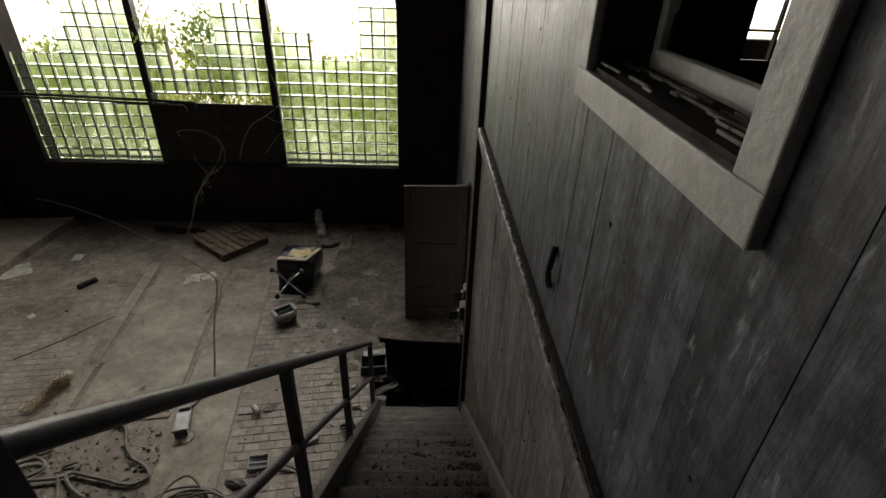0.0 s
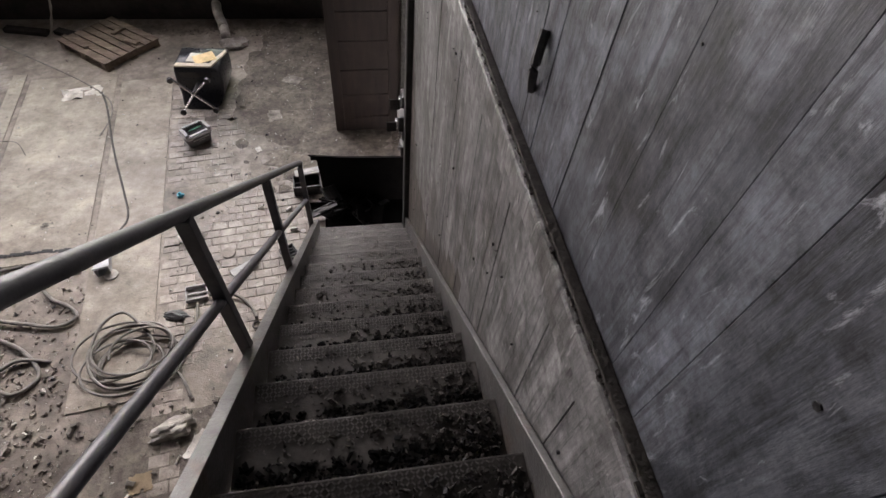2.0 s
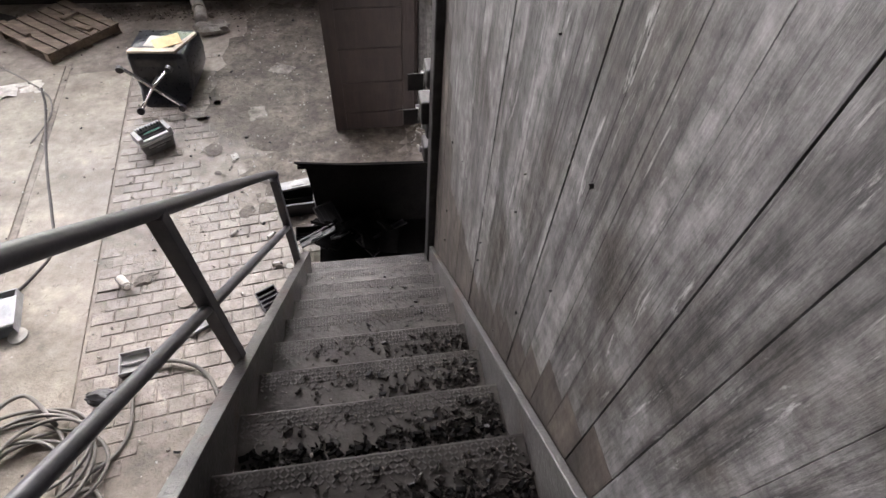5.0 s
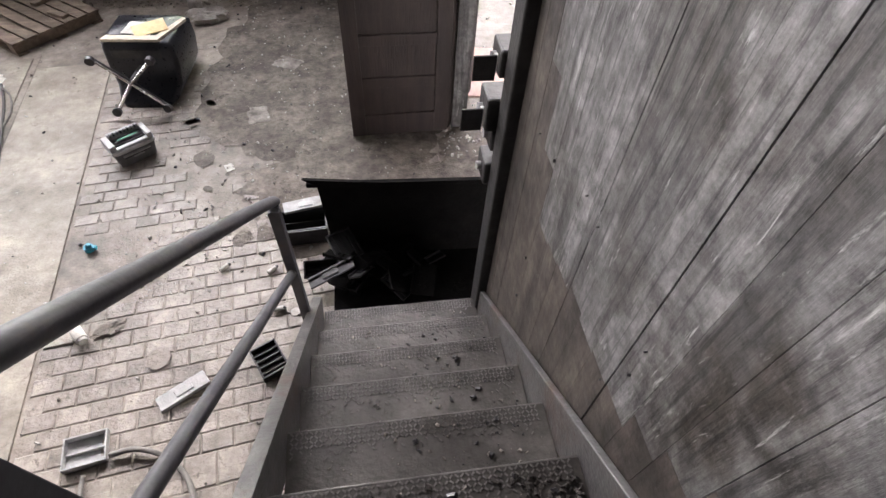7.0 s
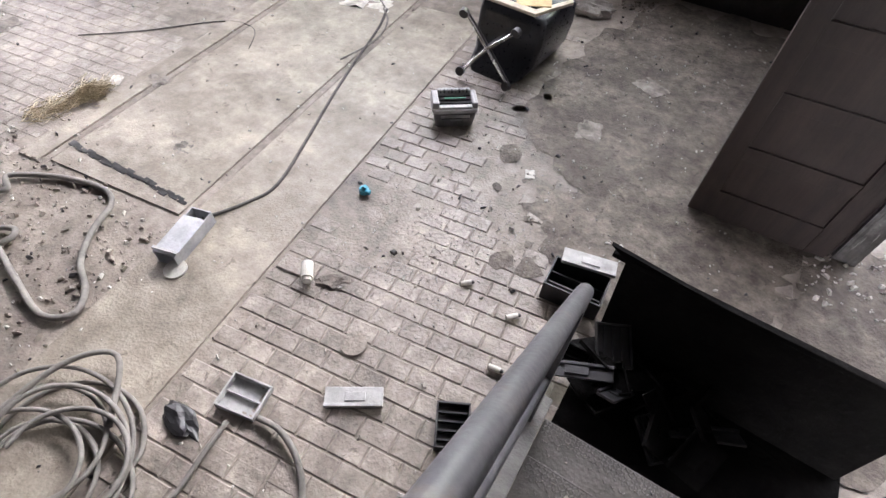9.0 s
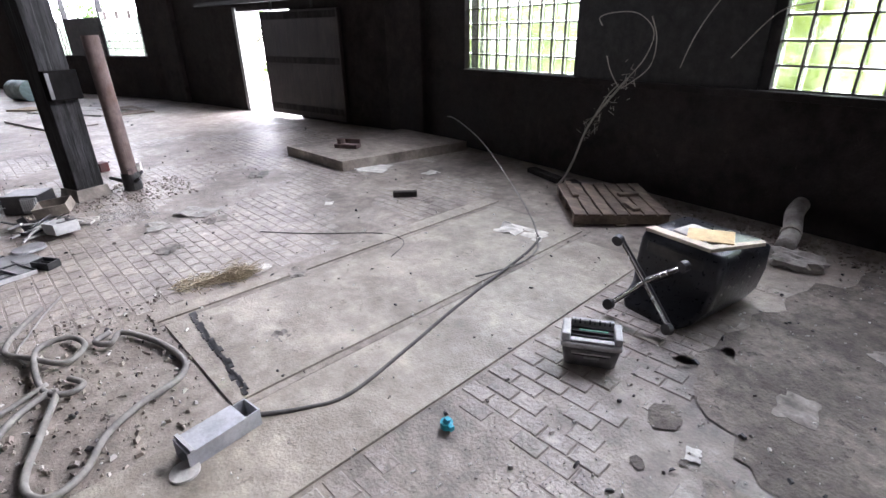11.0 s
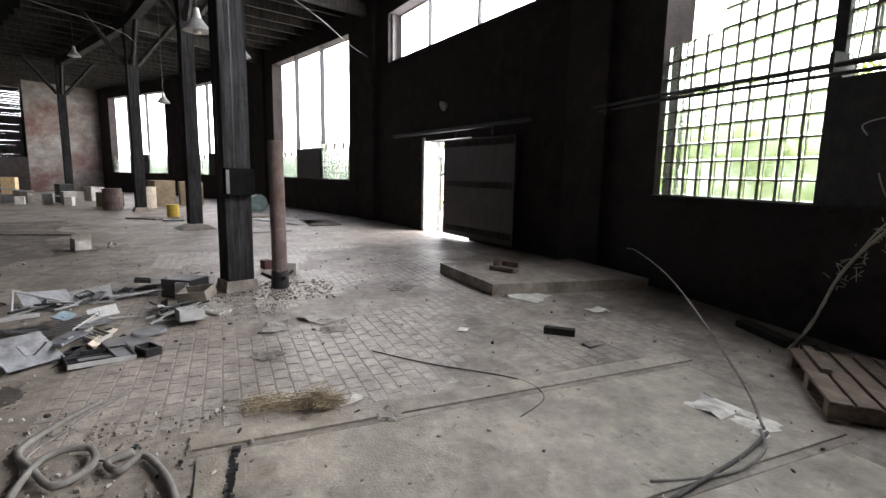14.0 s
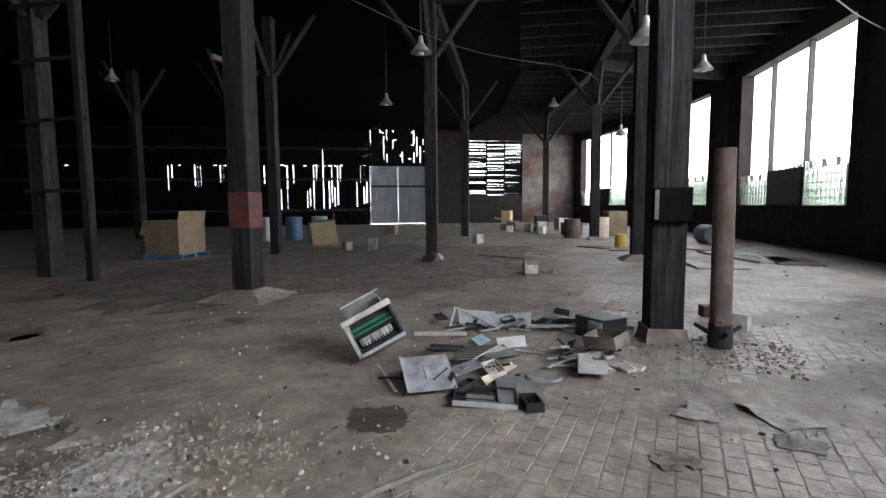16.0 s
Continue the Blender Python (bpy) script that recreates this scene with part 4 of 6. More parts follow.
for z0, z1 in ((0.2, 0.44), (0.52, 0.77), (0.85, 1.1), (1.2, 1.45), (1.53, 1.88)):
    part("door_panel", span(0.1, 0.67, 0.015, 0.035, z0 - 0.005, z1 + 0.005, 0.004), "doorwood", pd)
p2 = tagged(part("door_leaf_behind", span(0, 0.6, 0, 0.045, 0.012, 2.0, 0.004), "doorwood"), "second dark wooden leaf standing behind the open door", "door")
p2.matrix_world = pose(1.37, 7.27, 0, 0, 0, 62)
# two added walls that keep daylight off the floor beyond the doorway
structure("yard_light_blocker", span(10.5, 10.8, -2, 10.2, -0.1, EAVES - 0.02), "endbrick", "pale brick wall added across the side bay to hold back daylight")
structure("wall_side_bay", span(3.6, 10.8, 10.22, 10.42, -0.1, 3.4), "blackbrick", "low brick wall added in the side bay to hold back daylight")
pb = tagged(part("pink_board", span(0, 0.72, 0, 0.85, 0, 0.015, 0.003), "pink"), "pale pink sheet of board lying on the floor", "board")
pb.matrix_world = pose(1.5, 7.75, -0.013, 0, 0, -8)
# boxes on the post
for z, y, s, open_lid in ((1.62, 5.58, 0.11, True), (1.40, 5.58, 0.15, True), (1.27, 5.58, 0.1, False), (1.1, 5.57, 0.12, False)):
    sb = base("switch_box", pose(1.3, y, z), "black steel switch box fixed to the wall post", "switch box", "switch boxes on the post")
    part("body", span(-s * 0.7, 0.1, -0.07, 0.07, -s / 2, s / 2, 0.012), "blacksteel", sb)
    part("knob", rod((-s * 0.7 - 0.02, 0, 0), (-s * 0.7, 0, 0), 0.02), "midgrey", sb)
    if open_lid:
        part("lid", box((-s * 0.7 - 0.06, -0.08, 0), (0.085, 0.01, 0.1), None, 0.004), "blacksteel", sb)
        part("hinge", rod((-s * 0.7 - 0.02, -0.07, -0.03), (-s * 0.7 - 0.02, -0.07, 0.05), 0.008, n=8), "zinc", sb)

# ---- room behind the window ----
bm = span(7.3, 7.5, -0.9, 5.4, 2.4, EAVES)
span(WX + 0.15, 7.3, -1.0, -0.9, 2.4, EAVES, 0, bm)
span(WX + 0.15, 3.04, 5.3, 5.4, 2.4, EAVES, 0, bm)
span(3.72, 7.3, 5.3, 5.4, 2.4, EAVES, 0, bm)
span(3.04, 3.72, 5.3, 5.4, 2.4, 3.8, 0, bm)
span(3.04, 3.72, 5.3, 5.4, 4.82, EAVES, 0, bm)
# the unlit room's darkness is put into the wall colour
structure("office_wall", bm, "siding", "inner office walls coloured near black for the unlit room behind the window")
structure("office_floor", span(WX + 0.16, 7.3, -0.9, 5.3, 2.4, 2.5), "oldwood", "dark boarded floor of the upper office", "floor")
w3 = base("window_7", pose(3.04, 5.35, 3.8), "bright small-paned window of the upper office", "window", "", "structure")
for x in (0, 0.22, 0.445, 0.665):
    part("glazing_bar", span(x, x + 0.014, -0.02, 0.02, 0, 1.02), "blacksteel", w3)
for z in (0, 0.2, 0.4, 0.6, 0.8, 1.0):
    part("glazing_bar", span(0, 0.68, -0.018, 0.018, z, z + 0.014), "blacksteel", w3)

# ---- upright plate for the pit cover's edge at the stair foot ----
bm = bmesh.new()
front = [bm.verts.new(q) for q in ((0.1, 0, 0), (1.2, 0, 0), (1.2, 0, 0.575), (0.3, 0, 0.605), (-0.02, 0, 0.63), (0.06, 0, 0.585))]
bm.faces.new(front)
ext = bmesh.ops.extrude_face_region(bm, geom=bm.faces[:])
bmesh.ops.translate(bm, vec=(0, 0.022, 0), verts=[g for g in ext["geom"] if isinstance(g, bmesh.types.BMVert)])
bmesh.ops.recalc_face_normals(bm, faces=bm.faces[:])
# the face turned from the windows gets its shade from the black colour
plate = base("pit_cover_edge", pose(0.34, 6.03, -0.013, -4, 0, -3), "upright plate standing in for the pit cover's edge, its shaded face painted black", "plate")
part("sheet", bm, "shade_dirt", plate)
part("edge_bar", span(0.0, 1.2, -0.004, 0.03, 0.575, 0.6, 0.004), "shade_dirt", plate)
# flat black patch: the pit's darkness painted on the floor
structure("pit_shade_patch", span(0.43, 1.56, 5.505, 6.05, -0.03, -0.0035, 0.002), "shade_dirt", "black patch painted for the dark of the pit behind the stair foot", "ground")

# ---- concrete track pad and brick paving ----
PADM = pose(-1.2, 5.5, 0, 0, 0, 7.3)
pad = base("track_pad", PADM, "pale worn concrete track pad with two rail grooves", "concrete pad", "", "structure")
for u0, u1, v0, v1 in ((-0.62, 0.0, -1.6, 3.05), (-1.72, -0.69, 0.06, 3.25), (-1.95, -1.79, 0.02, 3.4)):
    n_ = 1
    for k in range(n_):
        a_, b_ = v0 + (v1 - v0) * k / n_, v0 + (v1 - v0) * (k + 1) / n_
        part("slab", span(u0, u1, a_ + 0.003, b_ - 0.003, -0.05, rnd.uniform(-0.004, -0.002), 0.003), "pad", pad)
for u in (-0.655, -1.755):
    part("old_rail", span(u - 0.02, u + 0.02, 0.0, 3.3, -0.04, -0.011, 0.003), "dust", pad)

paving = base("brick_paving", PADM, "worn brick paving with dirt in its joints", "paving", "", "structure")
bm = box((0, 0, -0.02), (0.152, 0.098, 0.044))
top = [e for e in bm.edges if all(v.co.z > -0.001 for v in e.verts)]
bmesh.ops.bevel(bm, geom=top, offset=0.006, segments=1, affect="EDGES")
first = part("brick", bm, "brickfloor", paving)
first.location = (0.11, 0.05, 0)
template = [v.co.copy() for v in first.data.vertices], [tuple(p.vertices) for p in first.data.polygons]
verts, faces = [], []
count = 1
LX, LY = 0.157, 0.1025


def lay(u0, u1, v0, v1, near):
    global count
    row = 0
    v = v0
    while v < v1:
        u = u0 + (0.5 * LX if row % 2 else 0)
        while u + LX <= u1:
            w_ = PADM @ Vector((u, v, 0))
            worn = noise.noise(Vector((u * 0.8, v * 0.8, 3.1))) + (0 if near or u > -1 else 0.2)
            if worn < 0.37 and not (w_.x > 0.36 and w_.y < 6.06) and not (w_.x > -0.75 + 0.5 * noise.noise(Vector((u, v, 7))) and w_.y > 6.35 + 0.5 * noise.noise(Vector((v, u, 2))) and rnd.random() < 0.6) and w_.x < 1.2:
                z_ = (rnd.uniform(-0.0122, -0.0085) if u > -1 else rnd.uniform(-0.0132, -0.0112) - 0.0007 - 0.006 * max(0, 0.5 * noise.noise(Vector((u * 1.7, v * 1.7, 9))))) - max(0, worn) * 0.006
                turn = rnd.gauss(0, 0.9)
                if near and count < 300 and -0.9 < v < 1.9:
                    ob = new("brick", first.data)
                    ob.parent = paving
                    ob.matrix_basis = pose(u + LX / 2, v + LY / 2, z_, rnd.gauss(0, 0.35), rnd.gauss(0, 0.35), turn)
                    count += 1
                else:
                    mm = pose(u + LX / 2, v + LY / 2, z_, 0, 0, turn)
                    o = len(verts)
                    verts.extend(tuple(mm @ c) for c in template[0])
                    faces.extend(tuple(o + k for k in f) for f in template[1])
            u += LX
        v += LY
        row += 1


lay(0.02, 1.75, -0.9, 1.9, True)
lay(0.02, 2.9, -2.4, -0.9, False)
lay(0.02, 2.9, 1.9, 3.2, False)
lay(1.75, 2.9, -0.9, 1.9, False)
lay(-8.5, -1.98, -0.75, 4.2, False)
me = bpy.data.meshes.new("bricks")
me.from_pydata(verts, [], faces)
me.materials.append(M["brickfloor"])
more = new("bricks", me)
more.parent = paving
more["kind"] = "stuff"

# ---- small loose dirt ----


def scatter(name, material, label, boxes, size, n):
    """Chips of dirt, glass and wood strewn over stretches of floor: (x0, x1, y0, y1, z)."""
    v_, f_ = [], []
    for k in range(n):
        x0, x1, y0, y1, z = boxes[k % len(boxes)]
        x, y = rnd.uniform(x0, x1), rnd.uniform(y0, y1)
        s_ = size * rnd.choice((0.35, 0.5, 0.7, 1.0, 1.6))
        m_ = pose(x, y, z + s_ * 0.12, rnd.uniform(-20, 20), rnd.uniform(-20, 20), rnd.uniform(0, 360))
        a, b, c = s_ * rnd.uniform(0.4, 1.2), s_ * rnd.uniform(0.2, 0.7), s_ * rnd.uniform(0.08, 0.3)
        o = len(v_)
        for p, q, r in ((-a, -b, -c), (a, -b * 0.6, -c), (a * 0.8, b, -c), (-a * 0.7, b * 0.8, -c), (-a * 0.6, -b * 0.7, c), (a * 0.7, -b * 0.5, c), (a * 0.5, b * 0.7, c), (-a * 0.5, b * 0.5, c)):
            v_.append(tuple(m_ @ Vector((p / 2, q / 2, r))))
        for f in ((3, 2, 1, 0), (4, 5, 6, 7), (0, 1, 5, 4), (1, 2, 6, 5), (2, 3, 7, 6), (3, 0, 4, 7)):
            f_.append(tuple(o + i for i in f))
    me_ = bpy.data.meshes.new(name)
    me_.from_pydata(v_, [], f_)
    me_.materials.append(M[material])
    return tagged(new(name, me_), label, "debris", "", "stuff")


AREA = [(-3.5, 0.3, 3.2, 9.8, -0.004), (-9, -3, 2, 9, -0.006), (-0.9, 1.2, 5.8, 9.8, -0.008), (-9, -2, -1, 5, -0.01), (-3.6, -1.5, 3.2, 5.4, -0.01), (-18, -8, -4, 7, -0.012)]
scatter("pale_chips", "paper", "pale chips of plaster and paper strewn on the floor", AREA, 0.02, 2300)
scatter("dark_chips", "debris", "dark crumbs of brick and wood strewn on the floor", AREA, 0.017, 2000)
scatter("stairside_litter", "debris", "broken brick and wood littering the floor beside the stair", [(-2.6, 0.25, 1.9, 3.9, -0.006)], 0.045, 420)
scatter("stairside_paper", "paper", "torn paper and plaster littering the floor beside the stair", [(-2.4, 0.25, 2.0, 4.2, -0.006)], 0.035, 160)
scatter("rubble", "dust", "heaps of grey rubble and grit", [(-3.4, -1.75, 3.2, 5.4, -0.01), (-2.9, -1.5, 2.4, 4.4, -0.01), (-6.9, -5.9, 4.6, 6.2, -0.01), (-3.2, -0.4, 9.6, 10.05, -0.01), (-3.5, -2.2, 3.0, 4.0, -0.01)], 0.028, 4200)
scatter("black_scrap", "black", "dark scraps and leaves on the floor", AREA, 0.03, 450)
steps_ = [(XL + 0.05, XR - 0.02, nose(k * RISE) - RUN, nose(k * RISE) - 0.03, k * RISE + 0.0) for k in range(1, 15)]
scatter("stair_dirt", "debris", "grit and splinters lying on the stair treads", steps_, 0.012, 800)
scatter("stair_dirt_dark", "black", "dark dirt lying on the stair treads", [(x0 + 0.35, x1, y0, y1, z) for x0, x1, y0, y1, z in steps_], 0.02, 420)
scatter("stair_rubble", "oldwood", "black rubble and charred splinters heaped on the upper treads", [(x0 + (0.08, 0.4, 0.5, 0.6)[k], x1 + 0.01, y0, y1 - (0.05 if k % 3 else 0), z + 0.002) for k in range(4) for x0, x1, y0, y1, z in steps_[5:]], 0.02, 3600)
# black crumbs: dirt that also stands for the dimmer light on the upper treads
scatter("stair_shade_dirt", "shade_dirt", "black dirt over the upper treads, also darkening them for the weaker light there", [(x0 - 0.03, x1 + 0.01, y0, y1 - 0.09, z + 0.001) for x0, x1, y0, y1, z in steps_[7:]], 0.024, 3600)
scatter("plaster_dust", "plaster", "white crumbled plaster spilled on the floor", [(-3.1, -2.3, 2.9, 3.7, -0.011), (-6.0, -5.2, 5.1, 5.7, -0.011), (-2.9, -2.4, 3.1, 3.6, -0.008), (-5.8, -5.4, 5.2, 5.6, -0.011)], 0.009, 4200)
scatter("pale_grit", "plaster", "pale sandy grit trodden over the paving at the stair foot", [(-1.0, -0.1, 5.5, 6.6, -0.01), (-0.75, -0.25, 5.75, 6.35, -0.009), (-0.5, 0.1, 6.1, 6.6, -0.009)], 0.006, 2600)
scatter("door_litter", "paper", "broken plaster and paper outside the doorway", [(1.45, 3.2, 7.0, 10.5, -0.006), (1.3, 1.9, 6.9, 7.6, -0.006)], 0.032, 260)


def stain(name, x, y, rx, ry, turn, material, label, z=-0.010, category="stain", ragged=0.3, n=72):
    """A thin patch on the floor with a ragged edge and torn-off islands."""
    bm_ = bmesh.new()
    seed = rnd.uniform(0, 90)
    ring = []
    for k in range(n):
        a = 2 * math.pi * k / n
        c_, s_ = math.cos(a), math.sin(a)
        q = 1 + ragged * (noise.noise(Vector((c_ * 1.3, s_ * 1.3, seed))) + 0.6 * noise.noise(Vector((c_ * 3.7, s_ * 3.7, seed))) + 0.45 * noise.noise(Vector((c_ * 9, s_ * 9, seed))))
        ring.append(bm_.verts.new((rx * c_ * q, ry * s_ * q, 0)))
    bm_.faces.new(ring)
    for k in range(26):
        a, q = rnd.uniform(0, 6.28), rnd.uniform(1.0, 1.45)
        cx, cy, r_ = rx * q * math.cos(a), ry * q * math.sin(a), min(rx, ry) * rnd.uniform(0.02, 0.09)
        bm_.faces.new([bm_.verts.new((cx + r_ * rnd.uniform(0.5, 1.3) * math.cos(j * 0.785), cy + r_ * rnd.uniform(0.5, 1.3) * math.sin(j * 0.785), 0)) for j in range(8)])
    ob = tagged(part(name, bm_, material), label, category, "", "structure" if category == "floor" else "")
    ob.matrix_world = pose(x, y, z, 0, 0, turn)


stain("oil_stain", -3.84, 4.06, 0.2, 0.17, 20, "oil", "dark oily wet patch on the floor", -0.0105)
stain("floor_patch", 0.35, 8.35, 1.0, 1.75, 6, "earth", "dark trodden earth over the floor by the doorway", -0.0062, "floor", 0.22, 140)
stain("floor_patch", 0.55, 6.75, 0.75, 0.55, 0, "earth", "dark trodden earth over the floor by the stair foot", -0.0066, "floor", 0.3, 120)
stain("floor_patch", 1.75, 6.8, 0.6, 0.75, 0, "earth", "dark trodden earth over the floor at the doorway", -0.0058, "floor", 0.3, 120)
# wide patch that makes the far floor darker than the rest
stain("floor_patch", -10.2, -2.2, 5.4, 4.1, 12, "earth", "darker patch of floor in the depth of the shed", -0.0122, "floor", 0.3, 160)
stain("floor_patch", -1.1, 2.75, 1.5, 0.95, 0, "earth", "dark littered earth on the floor beside the stair", -0.0095, "floor", 0.35, 140)
stain("plaster_spill", -2.68, 3.3, 0.36, 0.3, 40, "plaster", "white crumbled plaster spread on the floor", -0.0112, "plaster", 0.7, 160)
stain("plaster_spill", -2.6, 2.45, 0.5, 0.2, 80, "plaster", "white crumbled plaster spread on the floor", -0.0114, "plaster", 0.8, 160)
stain("pale_dust", -4.25, -0.1, 0.75, 0.22, 30, "dust", "pale dust drifted over the dark floor", -0.0112, "dust", 0.7, 120)
# black pieces laid as the shadow line where the ground drops at the pad
bm = bmesh.new()
for k in range(26):
    t_ = k / 25
    box((-2.93 + 0.98 * t_, 5.51 + 0.05 * t_ + rnd.uniform(-0.01, 0.01), -0.004), (0.06, rnd.uniform(0.02, 0.045), 0.012), None, 0, bm)
tagged(part("broken_edge", bm, "black"), "black strip painted as the shadow line along the concrete pad's edge", "crack")

# ---- pallet ----
pal = base("pallet", pose(-2.43, 8.67, -0.012, 0, 0, 50.5), "weathered wooden pallet lying by the wall", "pallet")
for k in range(3):
    part("bearer", span(0.0, 0.86, 0.02 + k * 0.42, 0.11 + k * 0.42, 0.018, 0.105, 0.003), "palletwood", pal)
for k in range(7):
    part("deck_board", span(k * 0.126 - 0.0 + rnd.uniform(-0.004, 0.004), k * 0.126 + 0.105, -0.01, 0.98, 0.105, 0.125, 0.003), "palletwood", pal)
for k in (0, 3, 6):
    part("bottom_board", span(k * 0.126, k * 0.126 + 0.1, 0, 0.97, 0.0, 0.018, 0.002), "palletwood", pal)


def stick(x, y, z, length, w_, h_, turn, tilt=0, material="palletwood", label="short loose wooden batten", name="batten_offcut"):
    ob = tagged(part(name, span(-length / 2, length / 2, -w_ / 2, w_ / 2, 0, h_, 0.003), material), label, "wood")
    ob.matrix_world = pose(x, y, z, 0, tilt, turn)
    return ob


stick(-2.93, 9.22, 0.113, 0.5, 0.06, 0.03, 140, 0, "palletwood", "loose batten lying on the pallet")
stick(-2.45, 9.5, 0.113, 0.2, 0.07, 0.03, 60, 0, "palletwood", "short board offcut lying on the pallet")
stick(-2.2, 9.2, 0.113, 0.2, 0.07, 0.03, 150, 0, "palletwood", "short board offcut lying on the pallet")
stick(-3.75, 9.72, -0.012, 0.6, 0.12, 0.06, -12, 0, "oldwood", "dark plank lying along the wall")
stick(-3.15, 9.62, -0.012, 0.45, 0.12, 0.06, -25, 0, "oldwood", "dark plank lying along the wall")
stick(-4.2, 7.97, -0.012, 0.26, 0.07, 0.06, 55, 0, "oldwood", "dark block of wood on the floor")

# ---- overturned tub chair ----
chair = base("tub_chair", pose(-1.09, 8.2, 0, 0, 0, -4), "black vinyl tub chair tipped over, with a four-star castor base", "chair")


def loft(rings, closed=True):
    bm_ = bmesh.new()
    vs = [[bm_.verts.new(p) for p in r] for r in rings]
    for a, b in zip(vs, vs[1:]):
        for k in range(len(a)):
            bm_.faces.new((a[k], a[(k + 1) % len(a)], b[(k + 1) % len(a)], b[k]))
    bm_.faces.new(vs[0][::-1])
    bm_.faces.new(vs[-1])
    bmesh.ops.recalc_face_normals(bm_, faces=bm_.faces[:])
    return bm_


def outline(x0, x1, y0, y1, r, z, n=5):
    pts = []
    for cx, cy, a0 in ((x1 - r, y0 + r, -90), (x1 - r, y1 - r, 0), (x0 + r, y1 - r, 90), (x0 + r, y0 + r, 180)):
        for k in range(n + 1):
            a = radians(a0 + 90 * k / n)
            pts.append((cx + r * math.cos(a), cy + r * math.sin(a), z))
    return pts


part("shell", loft([outline(-0.19, 0.2, -0.42, 0.26, 0.06, -0.01), outline(-0.22, 0.25, -0.4, 0.31, 0.06, 0.03), outline(-0.25, 0.28, -0.27, 0.34, 0.05, 0.1), outline(-0.27, 0.3, -0.23, 0.35, 0.04, 0.25), outline(-0.26, 0.3, -0.22, 0.33, 0.035, 0.4), outline(-0.25, 0.27, -0.2, 0.26, 0.03, 0.449)]), "vinyl", chair, "glossy black vinyl shell", True)
rimo = [(-0.24, -0.2), (0.2, -0.2), (0.33, 0.16), (0.3, 0.19), (0.17, -0.13), (-0.22, -0.13)]
bm = bmesh.new()
lower = [bm.verts.new((x, y, 0.45)) for x, y in rimo]
upper = [bm.verts.new((x, y, 0.472)) for x, y in rimo]
bm.faces.new(lower[::-1])
bm.faces.new(upper)
for k in range(6):
    bm.faces.new((lower[k], lower[(k + 1) % 6], upper[(k + 1) % 6], upper[k]))
part("rim", bm, "cream", chair, "pale wooden edge strip")
part("seat_cushion", span(-0.2, 0.2, -0.12, 0.22, 0.40, 0.447, 0.02), "black", chair)
part("under_plate", span(-0.2, 0.2, -0.225, -0.2, 0.05, 0.4, 0.01), "black", chair)
hubm = Vector((0.0, -0.49, 0.26))
part("gas_column", rod(hubm, (0.0, -0.2, 0.24), 0.025), "blacksteel", chair)
for px, py, pz in ((0.2, -0.42, 0.43), (0.23, -0.52, 0.06), (-0.16, -0.57, 0.06), (-0.21, -0.49, 0.47)):
    leg = part("leg", rod(hubm, (px, py, pz), 0.013, 0.011, 8), "chrome", chair, "tarnished chrome leg")
    part("leg_underside", rod(hubm + Vector((0, 0.012, 0)), (px, py + 0.012, pz), 0.019, 0.015, 8), "black", leg)
    out = (Vector((px, py, pz)) - hubm).normalized()
    part("castor", rod(Vector((px, py - 0.035, pz)) - out * 0.01, Vector((px, py + 0.0, pz)) + out * 0.0, 0.034, n=14), "black", leg)
    part("castor_stem", rod(Vector((px, py, pz)), Vector((px, py - 0.03, pz)), 0.01, n=8), "chrome", leg)
env = tagged(part("envelope", span(-0.13, 0.13, -0.09, 0.09, 0, 0.008, 0.002), "orange"), "manila paper envelope lying on the tipped chair", "envelope")
env.matrix_world = pose(-1.0, 8.17, 0.475, 4, -3, 24)
env = tagged(part("paper_sheet", span(-0.12, 0.12, -0.1, 0.1, 0, 0.006, 0.001), "paper"), "folded white paper lying on the tipped chair", "paper")
env.matrix_world = pose(-1.08, 8.19, 0.466, 0, 0, -10)

# ---- printers and trays ----


def rounded(x0, x1, y0, y1, r, levels):
    """A body with rounded corners that widens or narrows from level to level: (height, inset)."""
    return loft([outline(x0 + q, x1 - q, y0 + q, y1 - q, r, z) for z, q in levels])


sp = base("printer", pose(-1.12, 6.98, -0.011, 0, 0, 38), "small two-tone grey printer with its lid missing, on the brick paving", "printer")
part("base_shell", rounded(0, 0.31, 0, 0.2, 0.03, ((0, 0.03), (0.008, 0.022), (0.06, 0.014), (0.125, 0.004))), "midgrey", sp, "", True)
part("collar", rounded(0, 0.31, 0, 0.2, 0.03, ((0.125, 0.003), (0.131, -0.004), (0.15, -0.002), (0.153, 0.004))), "grey", sp, "pale grey collar", True)
for x0, x1, y0, y1, h_ in ((0.0, 0.045, 0.02, 0.18, 0.2), (0.272, 0.31, 0.02, 0.18, 0.195), (0.045, 0.272, 0.165, 0.195, 0.205), (0.045, 0.272, 0.012, 0.05, 0.168)):
    part("top_rim", span(x0, x1, y0, y1, 0.15, h_, 0.008), "grey", sp)
part("cavity", span(0.046, 0.271, 0.051, 0.164, 0.1535, 0.157), "black", sp)
for yy, zz in ((0.07, 0.163), (0.105, 0.166), (0.142, 0.17)):
    part("roller", rod((0.048, yy, zz), (0.27, yy, zz), 0.006, n=10), "black", sp)
for k in range(8):
    part("gear", rod((0.06 + k * 0.026, 0.158, 0.2), (0.07 + k * 0.026, 0.158, 0.2), 0.014, n=9), "black" if k % 2 else "midgrey", sp)
part("circuit_strip", span(0.09, 0.24, 0.112, 0.128, 0.165, 0.172), "green", sp, "green circuit strip")
